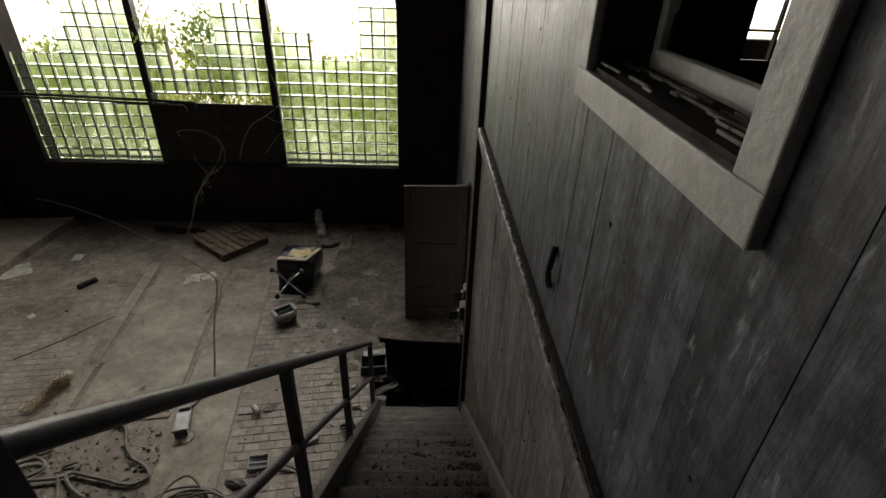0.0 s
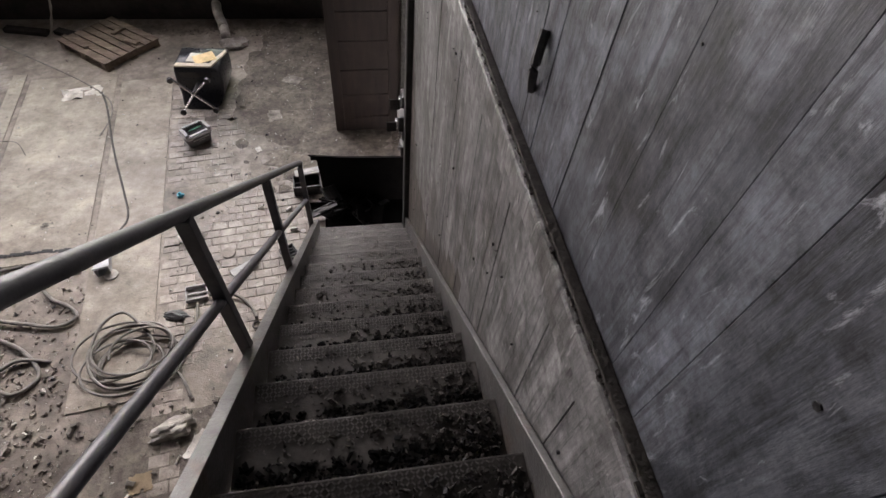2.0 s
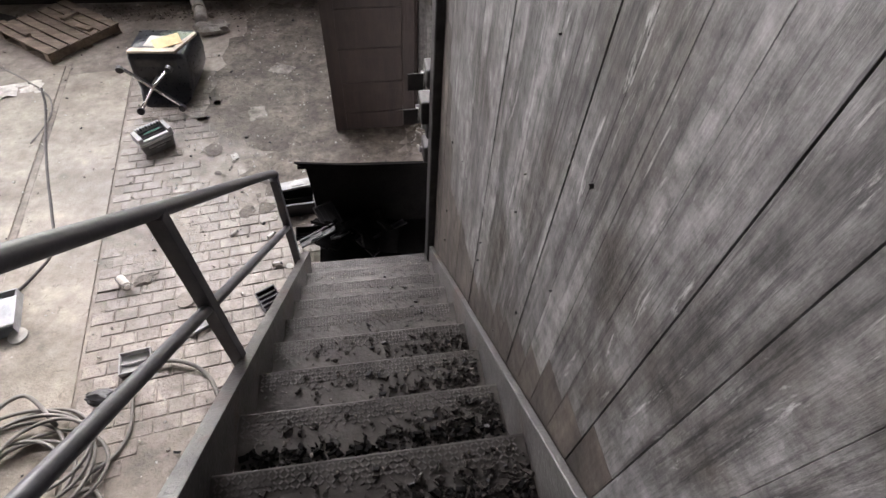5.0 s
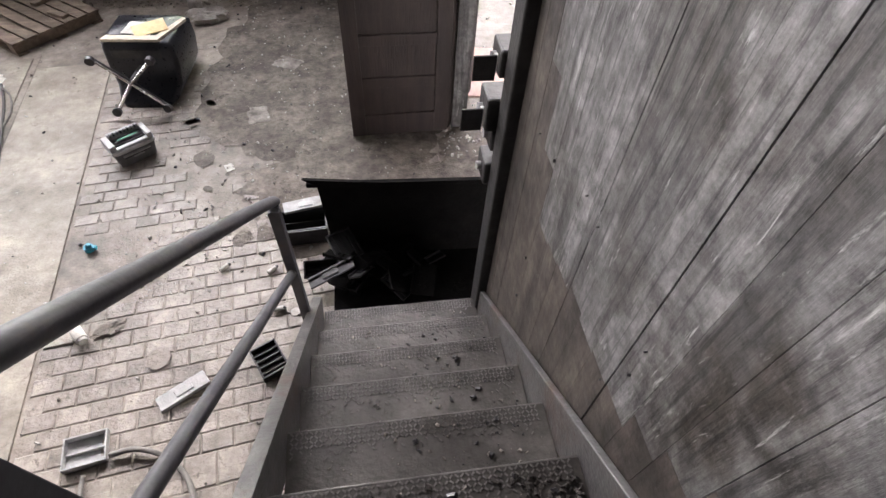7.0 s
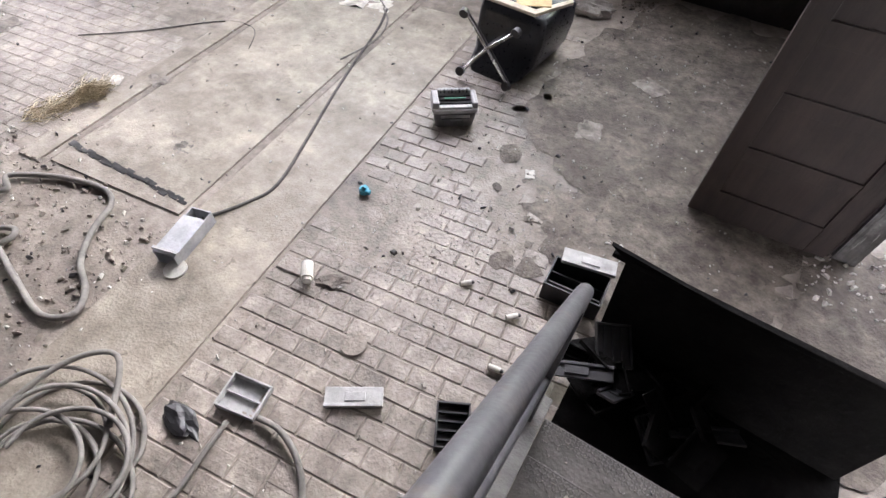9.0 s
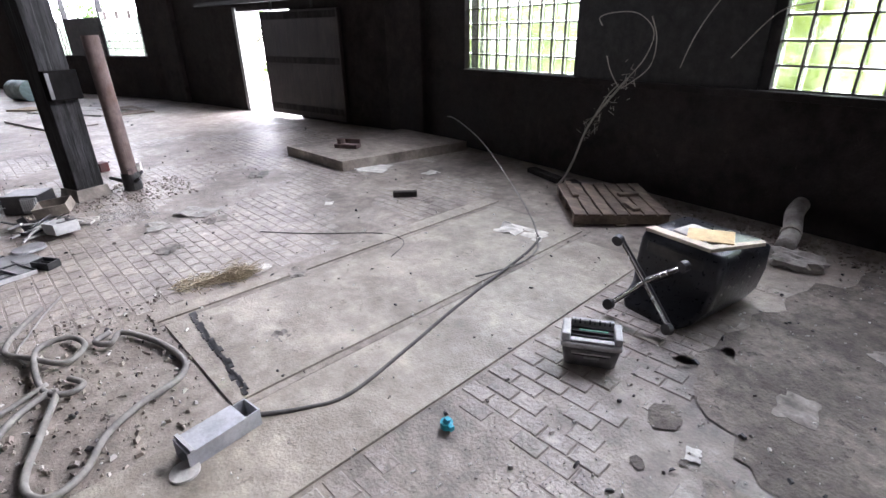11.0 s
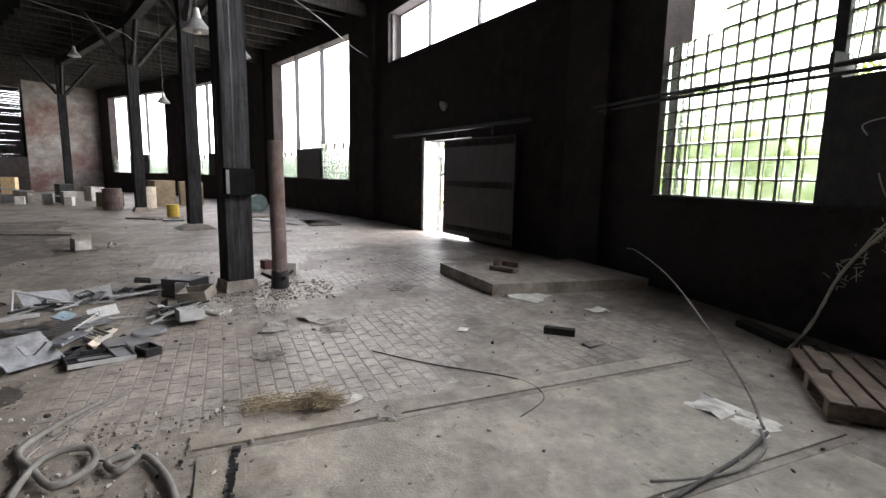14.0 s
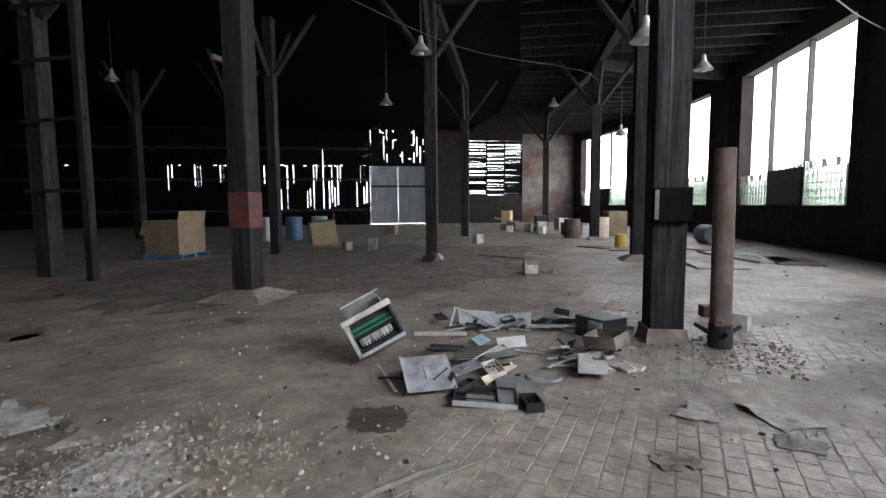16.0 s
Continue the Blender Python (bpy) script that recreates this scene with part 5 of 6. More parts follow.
part("paper_slot", span(0.06, 0.25, -0.004, 0.012, 0.085, 0.096, 0.002), "black", sp)
part("front_tray", span(0.055, 0.255, -0.012, 0.012, 0.098, 0.11, 0.004), "grey", sp)
part("front_tray_lip", span(0.12, 0.2, -0.016, 0.0, 0.078, 0.086, 0.003), "grey", sp)

op = base("printer", pose(-4.47, 3.36, 0.055, -14, -27, 134), "gutted pale office printer tipped on its corner with a green board", "printer")
part("side_panel", span(0, 0.03, 0, 0.3, 0, 0.29, 0.006), "grey", op)
part("side_panel", span(0.375, 0.405, 0.0, 0.3, 0.0, 0.27, 0.006), "black", op)
part("back_panel", span(0.03, 0.375, 0.27, 0.3, 0, 0.28, 0.004), "midgrey", op)
part("bottom_panel", span(0.03, 0.375, 0, 0.27, 0, 0.02, 0.003), "midgrey", op)
part("top_bar", span(-0.005, 0.41, -0.02, 0.07, 0.272, 0.318, 0.008), "paper", op, "white top bar")
part("cavity", span(0.031, 0.374, 0.12, 0.26, 0.02, 0.27), "black", op)
part("circuit_strip", span(0.04, 0.37, 0.06, 0.075, 0.205, 0.228), "green", op, "green circuit board strip")
part("circuit_strip", span(0.04, 0.37, 0.04, 0.055, 0.168, 0.184), "green", op, "green circuit board strip")
part("carriage", span(0.06, 0.33, 0.01, 0.11, 0.085, 0.135, 0.006), "grey", op)
for k in range(10):
    part("tooth", span(0.07 + k * 0.026, 0.082 + k * 0.026, -0.004, 0.012, 0.07, 0.13), "paper" if k % 3 else "midgrey", op)
for zz in (0.045, 0.152):
    part("roller", rod((0.032, 0.05, zz), (0.373, 0.05, zz), 0.013, n=10), "black", op)
part("front_bar", span(0.02, 0.40, -0.03, 0.02, 0.0, 0.03, 0.005), "sheet", op)
part("open_flap", box((0.24, -0.09, -0.012), (0.25, 0.15, 0.01), None, 0.004), "midgrey", op)
for k in range(5):
    part("edge_gear", rod((-0.015, 0.06 + k * 0.045, 0.20), (0.0, 0.06 + k * 0.045, 0.20), 0.024, n=10), "midgrey", op)
hood = part("hood", span(0.03, 0.35, 0.1, 0.29, 0.318, 0.325, 0.002), "black", op)
for x0, x1, y0, y1, h_ in ((0.03, 0.045, 0.1, 0.29, 0.41), (0.335, 0.35, 0.1, 0.29, 0.38), (0.045, 0.335, 0.275, 0.29, 0.43)):
    part("hood_wall", span(x0, x1, y0, y1, 0.325, h_, 0.003), "midgrey", hood)
part("hood_rim", span(0.02, 0.36, 0.27, 0.3, 0.43, 0.445, 0.004), "paper", hood)


def tray(x, y, z, rx, ry, rz_, w_, d_, h_, material, label, ribs=4, name="plastic_tray"):
    p = base(name, pose(x, y, z, rx, ry, rz_), label, "tray")
    part("bottom", span(0, w_, 0, d_, 0, 0.006, 0.001), material, p)
    for x0, x1, y0, y1 in ((0, w_, 0, 0.008), (0, w_, d_ - 0.008, d_), (0, 0.008, 0.008, d_ - 0.008), (w_ - 0.008, w_, 0.008, d_ - 0.008)):
        part("side", span(x0, x1, y0, y1, 0, h_, 0.001), material, p)
    for k in range(ribs):
        part("rib", span(0.01, w_ - 0.01, d_ * (k + 1) / (ribs + 1) - 0.004, d_ * (k + 1) / (ribs + 1) + 0.004, 0.006, h_ * 0.6), material, p)
    return p


def panel(x, y, z, rx, ry, rz_, w_, d_, material, label, name="plastic_cover", t_=0.012):
    p = base(name, pose(x, y, z, rx, ry, rz_), label, "panel")
    part("sheet", span(-w_ / 2, w_ / 2, -d_ / 2, d_ / 2, 0, t_, 0.003), material, p)
    part("lip", span(-w_ / 2, w_ / 2, -d_ / 2, -d_ / 2 + 0.014, t_, t_ + 0.012, 0.002), material, p)
    part("boss", span(-w_ * 0.15, w_ * 0.2, -0.02, 0.02, t_, t_ + 0.008, 0.002), material, p)
    return p


# near the stair
tray(0.06, 5.16, -0.008, 0, 0, 28, 0.15, 0.2, 0.05, "black", "ribbed black plastic tray on the paving")
panel(-0.36, 5.16, -0.004, 6, 0, 33, 0.26, 0.09, "grey", "long pale plastic cover strip on the paving", "cover_strip", 0.02)
tray(-0.84, 4.8, -0.004, 0, 4, 12, 0.19, 0.16, 0.045, "grey", "square pale socket box joined to the hose", 1, "socket_box")
wb = base("long_box", pose(-1.7, 5.19, -0.002, 0, 0, 15), "pale grey open-ended metal box with a torn lid", "box")
part("bottom", span(0, 0.125, 0, 0.34, 0, 0.006), "sheet", wb)
for x0 in (0, 0.119):
    part("side", span(x0, x0 + 0.006, 0, 0.34, 0.006, 0.085, 0.001), "sheet", wb)
part("lid", box((0.0625, 0.135, 0.09), (0.133, 0.27, 0.006), Matrix.Rotation(radians(2), 4, "Y"), 0.002), "sheet", wb)
part("flange", span(-0.012, 0.137, 0.012, 0.03, 0.092, 0.1, 0.002), "grey", wb)
part("end", span(0.006, 0.119, 0.332, 0.34, 0.006, 0.085), "sheet", wb)
disc = tagged(part("pale_disc", rod((0, 0, 0), (0, 0, 0.012), 0.06, n=24), "paper"), "round pale lid lying by the metal box", "lid")
disc.matrix_world = pose(-1.58, 5.2, -0.002, 3, 0, 0)
disc = tagged(part("round_plate", rod((0, 0, 0), (0, 0, 0.01), 0.065, n=24), "dust"), "round dusty lid on the paving", "lid")
disc.matrix_world = pose(-0.53, 5.37, -0.006)
cap = base("spray_cap", pose(-1.125, 6.22, -0.004), "bright blue plastic cap on the paving", "cap")
part("ring", rod((0, 0, 0), (0, 0, 0.03), 0.03, n=16), "blue", cap)
part("nozzle", rod((0, 0, 0.03), (0.01, 0, 0.055), 0.018, 0.012, 12), "blue", cap)
part("tab", span(0.01, 0.045, -0.012, 0.012, 0.005, 0.03, 0.003), "blue", cap)
can = base("white_canister", pose(-1.02, 5.6, 0.03, 90, 0, 40), "small white plastic canister lying on its side", "canister")
part("body", rod((0, 0, 0), (0, 0, 0.1), 0.032, n=16), "paper", can)
part("lid", rod((0, 0, 0.1), (0, 0, 0.12), 0.024, n=16), "paper", can)
for x, y in ((0.02, 5.9), (0.07, 5.62), (-0.28, 5.95)):
    sc_ = base("small_cartridge", pose(x, y, 0.01, 0, 90, rnd.uniform(0, 180)), "small pale cartridge on the paving", "cartridge", "small cartridges")
    part("body", rod((0, 0, 0), (0, 0, 0.06), 0.014, n=12), "paper", sc_)
    part("tip", rod((0, 0, 0.06), (0, 0, 0.075), 0.009, n=10), "black", sc_)
disc = tagged(part("white_disc", rod((0, 0, 0), (0, 0, 0.004), 0.028, n=20), "paper"), "small white disc on the paving", "disc")
disc.matrix_world = pose(0.2, 5.6, -0.004)


def torn_sheet(name, x, y, size, material, label, turn, category):
    """A creased, torn sheet lying on the floor."""
    bm_ = bmesh.new()
    n_, seed = 7, rnd.uniform(0, 50)
    grid = {}
    for i in range(n_):
        for j in range(n_):
            u, v = i / (n_ - 1) * 2 - 1, j / (n_ - 1) * 2 - 1
            edge = 1 + (0.25 * noise.noise(Vector((u * 2, v * 2, seed))) if max(abs(u), abs(v)) > 0.9 else 0)
            z = 0.05 * size[0] * abs(noise.noise(Vector((u * 1.4, v * 1.4, seed + 9)))) + 0.5 * size[0] * max(0, noise.noise(Vector((u, v, seed + 20))) - 0.25)
            grid[i, j] = bm_.verts.new((u * edge * size[0], v * edge * size[1], z + 0.002))
    for i in range(n_ - 1):
        for j in range(n_ - 1):
            if rnd.random() < 0.04 and (i in (0, n_ - 2) or j in (0, n_ - 2)):
                continue
            bm_.faces.new((grid[i, j], grid[i + 1, j], grid[i + 1, j + 1], grid[i, j + 1]))
    ext_ = bmesh.ops.extrude_face_region(bm_, geom=bm_.faces[:])
    bmesh.ops.translate(bm_, vec=(0, 0, 0.003), verts=[g for g in ext_["geom"] if isinstance(g, bmesh.types.BMVert)])
    bmesh.ops.recalc_face_normals(bm_, faces=bm_.faces[:])
    ob = tagged(part(name, bm_, material), label, category)
    ob.matrix_world = pose(x, y, -0.009, 0, 0, turn)
    return ob


def crumple(name, x, y, size, material, label, flat=0.25, turn=0, category="rag"):
    if flat < 0.16:
        return torn_sheet(name, x, y, (size[0] * 0.8, size[1]), material, label, turn, category)
    bm_ = bmesh.new()
    bmesh.ops.create_icosphere(bm_, subdivisions=3, radius=1)
    seed = rnd.uniform(0, 50)
    for v in bm_.verts:
        n_ = noise.noise(v.co * 1.3 + Vector((seed, 0, 0))) + 0.5 * noise.noise(v.co * 3.1 + Vector((0, seed, 0)))
        v.co *= 1 + 0.55 * n_
        v.co.x *= size[0]
        v.co.y *= size[1]
        v.co.z = max(v.co.z, -0.35) * size[1] * flat * 2
    low = min(v.co.z for v in bm_.verts)
    ob = tagged(part(name, bm_, material), label, category)
    ob.matrix_world = pose(x, y, -0.014 - low, 0, 0, turn)
    return ob


crumple("rag", -0.85, 5.6, (0.09, 0.05), "dust", "dusty grey glove or rag on the paving", 0.2, 25)
crumple("rag", -0.92, 4.68, (0.1, 0.05), "black", "dark crumpled rag on the paving", 0.3, -10)
crumple("rag", -0.75, 3.62, (0.16, 0.08), "cloth", "crumpled dirty cloth beside the stair", 0.4, 20)
crumple("paper_scrap", -0.93, 3.24, (0.1, 0.07), "cardboard", "torn piece of card on the floor", 0.06, 10, "paper")
crumple("paper_scrap", -0.52, 3.45, (0.15, 0.1), "paper", "torn white paper beside the stair", 0.1, 60, "paper")
crumple("dirty_cloth", -0.86, 9.28, (0.2, 0.09), "cloth", "pile of dirty white cloth on the floor", 0.5, 10)
ob = crumple("plastic_bag", -2.62, 8.2, (0.28, 0.12), "paper", "crumpled white plastic bag on the floor", 0.14, 15, "bag")
crumple("paper_scrap", -5.5, 8.3, (0.26, 0.2), "paper", "sheet of dirty white paper by the plinth", 0.12, 40, "paper")
for x, y, s_, m_ in ((-5.12, 6.02, 0.24, "cloth"), (-4.93, 5.63, 0.18, "cloth"), (-4.23, 5.6, 0.13, "debris"), (-3.35, 6.12, 0.07, "paper"), (-3.1, 6.3, 0.1, "debris"), (-4.5, 7.2, 0.07, "paper"), (-4.8, 8.75, 0.12, "paper"), (-2.35, 5.9, 0.09, "debris"), (-0.2, 7.6, 0.14, "debris"), (0.0, 8.4, 0.15, "debris"), (-6.2, 7.0, 0.2, "debris"), (-3.9, 8.1, 0.1, "debris"), (-0.35, 6.95, 0.05, "paper"), (-1.0, 9.0, 0.06, "paper"), (-4.75, 6.1, 0.14, "debris"), (-2.05, 3.6, 0.16, "debris")):
    crumple("litter", x, y, (s_, s_ * 0.6), m_, "flat scrap of litter on the floor", 0.08, rnd.uniform(0, 180), "litter")
roll = base("cloth_roll", pose(-0.98, 9.42, 0.07, -76, 0, 14), "rolled dirty carpet leaning on the floor by the wall", "roll")
part("roll", tube([(0, 0, 0), (0.01, 0.02, 0.25), (-0.02, 0.0, 0.5), (0.0, 0.03, 0.75)], 0.07, 14), "cloth", roll, "", True)
part("binding", rod((0.005, 0.01, 0.2), (0.005, 0.012, 0.24), 0.076, n=16), "vine", roll)
bm = bmesh.new()
for k in range(900):
    tuft = rnd.random() < 0.5
    t_ = rnd.gauss(0.82, 0.1) if tuft else rnd.uniform(-0.15, 0.9)
    x, y = -3.40 + 0.08 * t_ + rnd.gauss(0, 0.035 if tuft else 0.055), 5.56 + 0.42 * t_ + rnd.gauss(0, 0.03)
    a = rnd.gauss(1.2, 0.7)
    l_ = rnd.uniform(0.03, 0.1)
    z = abs(rnd.gauss(0.0, 0.034 if tuft else 0.01))
    rod((x, y, z), (x + l_ * math.cos(a), y + l_ * math.sin(a), max(0, z + rnd.uniform(-0.03, 0.03))), 0.0018, n=3, bm=bm)
tagged(part("straw_heap", bm, "straw"), "small tuft of pale straw and dirt on the floor", "straw", "", "stuff")

# concrete plinth by the wall
pl = base("concrete_plinth", pose(-5.62, 7.92, -0.013, 0, 0, 8), "low concrete machine plinth covered in dust", "plinth")
part("block", loft([[(0, 0, 0), (0.35, 2.0, 0), (-1.2, 2.05, 0), (-1.45, 0.0, 0)], [(0, 0, 0.135), (0.35, 2.0, 0.135), (-1.2, 2.05, 0.135), (-1.45, 0.0, 0.135)]]), "dust", pl)
fr = base("iron_casting", pose(-6.45, 8.2, 0.122, 0, 0, 35), "rusty iron casting lying on the plinth", "casting")
part("frame", span(0, 0.36, 0, 0.16, 0, 0.06, 0.012), "rust", fr)
part("hub", rod((0.08, 0.08, 0.06), (0.08, 0.08, 0.13), 0.06, n=16), "rust", fr)
part("bar", span(0.1, 0.36, 0.11, 0.14, 0.06, 0.12, 0.004), "rust", fr)

# ---- hoses, cables and vines ----


def hose(name, pts, r, material, label, category="hose"):
    return tagged(part(name, tube(pts, r, 8, None, 6), material, None, "", True), label, category)


turns = []
for k in range(78):
    a = k * 0.62
    grow = 1 + 0.26 * math.sin(k * 0.23) + 0.07 * math.sin(k * 0.9)
    turns.append((-1.22 + 0.09 * math.sin(k * 0.11) + 0.3 * grow * math.cos(a), 4.28 + 0.07 * math.cos(k * 0.17) + 0.24 * grow * math.sin(a), 0.004 + 0.0011 * k + 0.006 * math.sin(k)))
hose("hose_coil", turns, 0.0105, "rubber", "loosely coiled dusty grey hose on the floor")
hose("hose", [(-1.1, 4.5, 0.06), (-1.35, 4.72, 0.06), (-1.5, 4.55, 0.08), (-1.5, 4.2, 0.06), (-1.3, 4.0, 0.04), (-1.0, 4.05, 0.02), (-0.82, 4.12, 0), (-0.66, 3.86, 0)], 0.013, "rubber", "end of the dusty grey hose")
hose("hose", [(-0.64, 4.86, 0.02), (-0.52, 4.87, 0.03), (-0.38, 4.82, 0.02), (-0.27, 4.72, 0), (-0.2, 4.58, 0)], 0.014, "rubber", "curved grey hose joined to the socket box")
hose("hose", [(-0.74, 4.78, 0.015), (-0.72, 4.62, 0.01), (-0.7, 4.45, 0), (-0.75, 4.3, 0), (-0.9, 4.18, 0.02)], 0.011, "rubber", "thin grey hose from the socket box")
hose("hose", [(-3.66, 4.72, 0), (-3.4, 4.6, 0), (-3.14, 4.55, 0.01), (-2.95, 4.68, 0.02), (-2.78, 4.83, 0.02), (-2.9, 4.93, 0.03), (-3.08, 4.85, 0.02), (-3.0, 4.7, 0.03), (-2.6, 4.72, 0.02), (-2.46, 4.82, 0.02), (-2.5, 4.9, 0.02), (-2.62, 4.84, 0.01)], 0.016, "rubber", "tangled flat grey hose on the floor")
hose("hose", [(-3.0, 5.06, 0.015), (-2.92, 4.98, 0.02), (-2.84, 5.05, 0.02), (-2.95, 5.12, 0.015), (-2.7, 5.28, 0.01), (-2.42, 5.36, 0.01), (-2.26, 5.31, 0.01), (-2.16, 5.12, 0.01), (-2.02, 4.96, 0.01), (-1.84, 4.86, 0), (-1.76, 4.74, 0.01), (-1.9, 4.66, 0.01), (-2.2, 4.72, 0.02), (-2.52, 4.78, 0.02), (-2.4, 4.62, 0.02), (-2.1, 4.45, 0.01), (-1.9, 4.2, 0), (-2.05, 4.05, 0.01), (-2.25, 4.2, 0.01), (-2.1, 4.35, 0.02), (-1.85, 4.32, 0)], 0.017, "rubber", "thick grey hose in loops on the floor")
hose("hose", [(-2.6, 4.75, 0.03), (-2.45, 4.5, 0.01), (-2.3, 4.2, 0), (-2.5, 3.9, 0), (-2.9, 3.8, 0)], 0.013, "rubber", "thin grey hose running over the rubble")
hose("cable", [(-1.74, 5.52, 0.01), (-1.64, 5.75, 0.0), (-1.6, 5.97, 0.0), (-1.75, 6.41, 0.0), (-1.9, 6.8, 0), (-2.04, 7.2, 0), (-2.25, 7.86, 0.005), (-2.38, 8.17, 0.02)], 0.011, "darkrubber", "dark cable running along the concrete pad", "cable")
hose("cable", [(-2.4, 8.15, 0.03), (-2.25, 8.0, 0.01), (-2.16, 7.7, 0), (-2.2, 7.3, 0)], 0.008, "rubber", "pale cable curling on the floor", "cable")
hose("cable", [(-2.4, 8.17, 0.03), (-2.9, 8.5, 0.12), (-4.3, 9.2, 0.38), (-5.6, 9.8, 0.45), (-6.2, 10.08, 0.4)], 0.008, "rubber", "pale cable strung from the floor to the wall", "cable")
hose("cable", [(-4.15, 6.35, -0.006), (-3.8, 6.7, -0.006), (-3.4, 7.2, -0.006), (-3.1, 7.25, -0.006), (-2.9, 7.0, -0.004)], 0.005, "darkrubber", "thin dark wire on the floor", "wire")
hose("cable", [(-3.8, 4.83, -0.006), (-3.57, 4.74, 0.0), (-3.33, 4.66, -0.004), (-3.1, 4.6, 0), (-2.9, 4.66, 0.01)], 0.008, "rubber", "pale cable on the dirt", "cable")
ringo = [(-0.19 + 0.035 * math.cos(k), 4.5 + 0.035 * math.sin(k), 0.0) for k in range(8)]
hose("rubber_ring", ringo, 0.008, "darkrubber", "small dark rubber ring on the paving", "ring")
vn = base("dead_vine", pose(-3.42, 9.6, 0), "dry dead vine climbing from the floor to the window", "vine")
stem = [(0, 0, 0), (0.12, 0.02, 0.2), (0.2, 0.03, 0.43), (0.29, 0, 0.62), (0.38, 0.03, 0.81), (0.52, 0.06, 1.0), (0.67, 0.1, 1.2)]
part("stem", tube(stem, 0.011, 6), "vine", vn)
part("stem", tube([(0.02, 0.01, 0), (0.1, 0.04, 0.22), (0.22, 0.0, 0.41), (0.27, 0.03, 0.63), (0.4, 0.0, 0.82), (0.5, 0.04, 1.02), (0.6, 0.06, 1.14)], 0.007, 5), "vine", vn)
for pts in ([(0.67, 0.1, 1.2), (0.8, 0.15, 1.4), (0.82, 0.2, 1.62), (0.6, 0.25, 1.78), (0.3, 0.3, 1.8), (0.12, 0.3, 1.76), (0.16, 0.3, 1.68)], [(0.62, 0.08, 1.1), (0.85, 0.15, 1.3), (0.86, 0.2, 1.55), (0.78, 0.2, 1.75)], [(0.6, 0.08, 1.1), (0.45, 0.12, 1.25), (0.4, 0.1, 1.4)], [(1.05, 0.35, 1.3), (1.15, 0.36, 1.6), (1.35, 0.35, 1.9), (1.6, 0.36, 2.05), (1.9, 0.36, 2.3), (1.98, 0.36, 2.6), (1.9, 0.38, 3.0)], [(1.6, 0.36, 2.05), (1.8, 0.34, 1.95), (1.95, 0.34, 2.1)], [(1.5, 0.35, 1.4), (1.8, 0.35, 1.75), (2.1, 0.36, 1.85), (2.2, 0.36, 2.2), (2.1, 0.36, 2.7)], [(1.95, 0.36, 2.2), (1.7, 0.35, 2.9), (1.5, 0.35, 3.3), (1.2, 0.35, 3.5)]):
    part("tendril", tube(pts, 0.0055, 5), "vine", vn)
bm = bmesh.new()
for k in range(60):
    p = Vector(stem[rnd.randrange(3, 7)]) + Vector((rnd.gauss(0, 0.03), rnd.gauss(0, 0.03), rnd.gauss(0, 0.08)))
    q = p + Vector((rnd.gauss(0, 0.035), rnd.gauss(0, 0.035), rnd.gauss(0, 0.035)))
    rod(p, q, 0.003, n=3, bm=bm)
tw = part("twig_tuft", bm, "vine", vn)
tw["kind"] = "stuff"


def leaf_cloud(bm_, centre, spread, n, size):
    for k in range(n):
        c = Vector(centre) + Vector((rnd.gauss(0, spread[0]), rnd.gauss(0, spread[1]), rnd.gauss(0, spread[2])))
        m_ = pose(c.x, c.y, c.z, rnd.uniform(0, 360), rnd.uniform(0, 360), rnd.uniform(0, 360))
        s_ = size * rnd.uniform(0.6, 1.3)
        bm_.faces.new([bm_.verts.new(m_ @ Vector(p)) for p in ((-s_, 0, 0), (0, -s_ * 0.45, s_ * 0.1), (s_, 0, 0), (0, s_ * 0.45, s_ * 0.1))])


cr = base("creeper", pose(-3.55, 10.0, 2.2), "yellow-green creeper leaves hanging in the window", "creeper")
part("stem", tube([(0, 0.1, 0), (0.05, 0.08, 0.6), (0.0, 0.05, 1.1), (0.2, 0.05, 1.45)], 0.008, 5), "vine", cr)
part("stem", tube([(0.02, 0.08, 0.9), (0.4, 0.02, 0.95), (0.8, 0.04, 0.7)], 0.006, 5), "vine", cr)
bm = bmesh.new()
leaf_cloud(bm, (0.2, 0.02, 1.05), (0.16, 0.05, 0.13), 130, 0.04)
leaf_cloud(bm, (0.75, 0.03, 0.72), (0.17, 0.05, 0.06), 80, 0.035)
lf = part("leaves", bm, "leafpale", cr)
lf["kind"] = "stuff"

# pipes on the wall below the window
wp = base("wall_pipe", pose(0, 9.97, 0), "pair of dark pipes along the window wall", "pipe")
part("pipe", tube([(-7.0, 0, 2.33), (-5.6, 0, 2.31), (-3.2, 0, 2.24), (-2.98, 0, 2.22), (-2.94, 0, 2.1)], 0.022, 8), "blacksteel", wp)
part("pipe", tube([(-7.0, 0.03, 2.27), (-5.6, 0.03, 2.25), (-3.4, 0.03, 2.18), (-3.15, 0.03, 2.16), (-3.12, 0.03, 2.06)], 0.018, 8), "blacksteel", wp)
for x in (-6.7, -3.65):
    part("clip", span(x, x + 0.04, -0.03, 0.14, 2.2, 2.36, 0.004), "blacksteel", wp)

# ---- scrap at the stair foot ----
tray(0.1, 6.12, -0.008, 0, 0, 4, 0.3, 0.2, 0.13, "black", "black open cassette box with a pale rim at the stair foot", 2, "cassette_box")
panel(0.25, 6.36, 0.13, 4, 0, 12, 0.28, 0.1, "grey", "pale plastic lid on the cassette box", "box_lid")
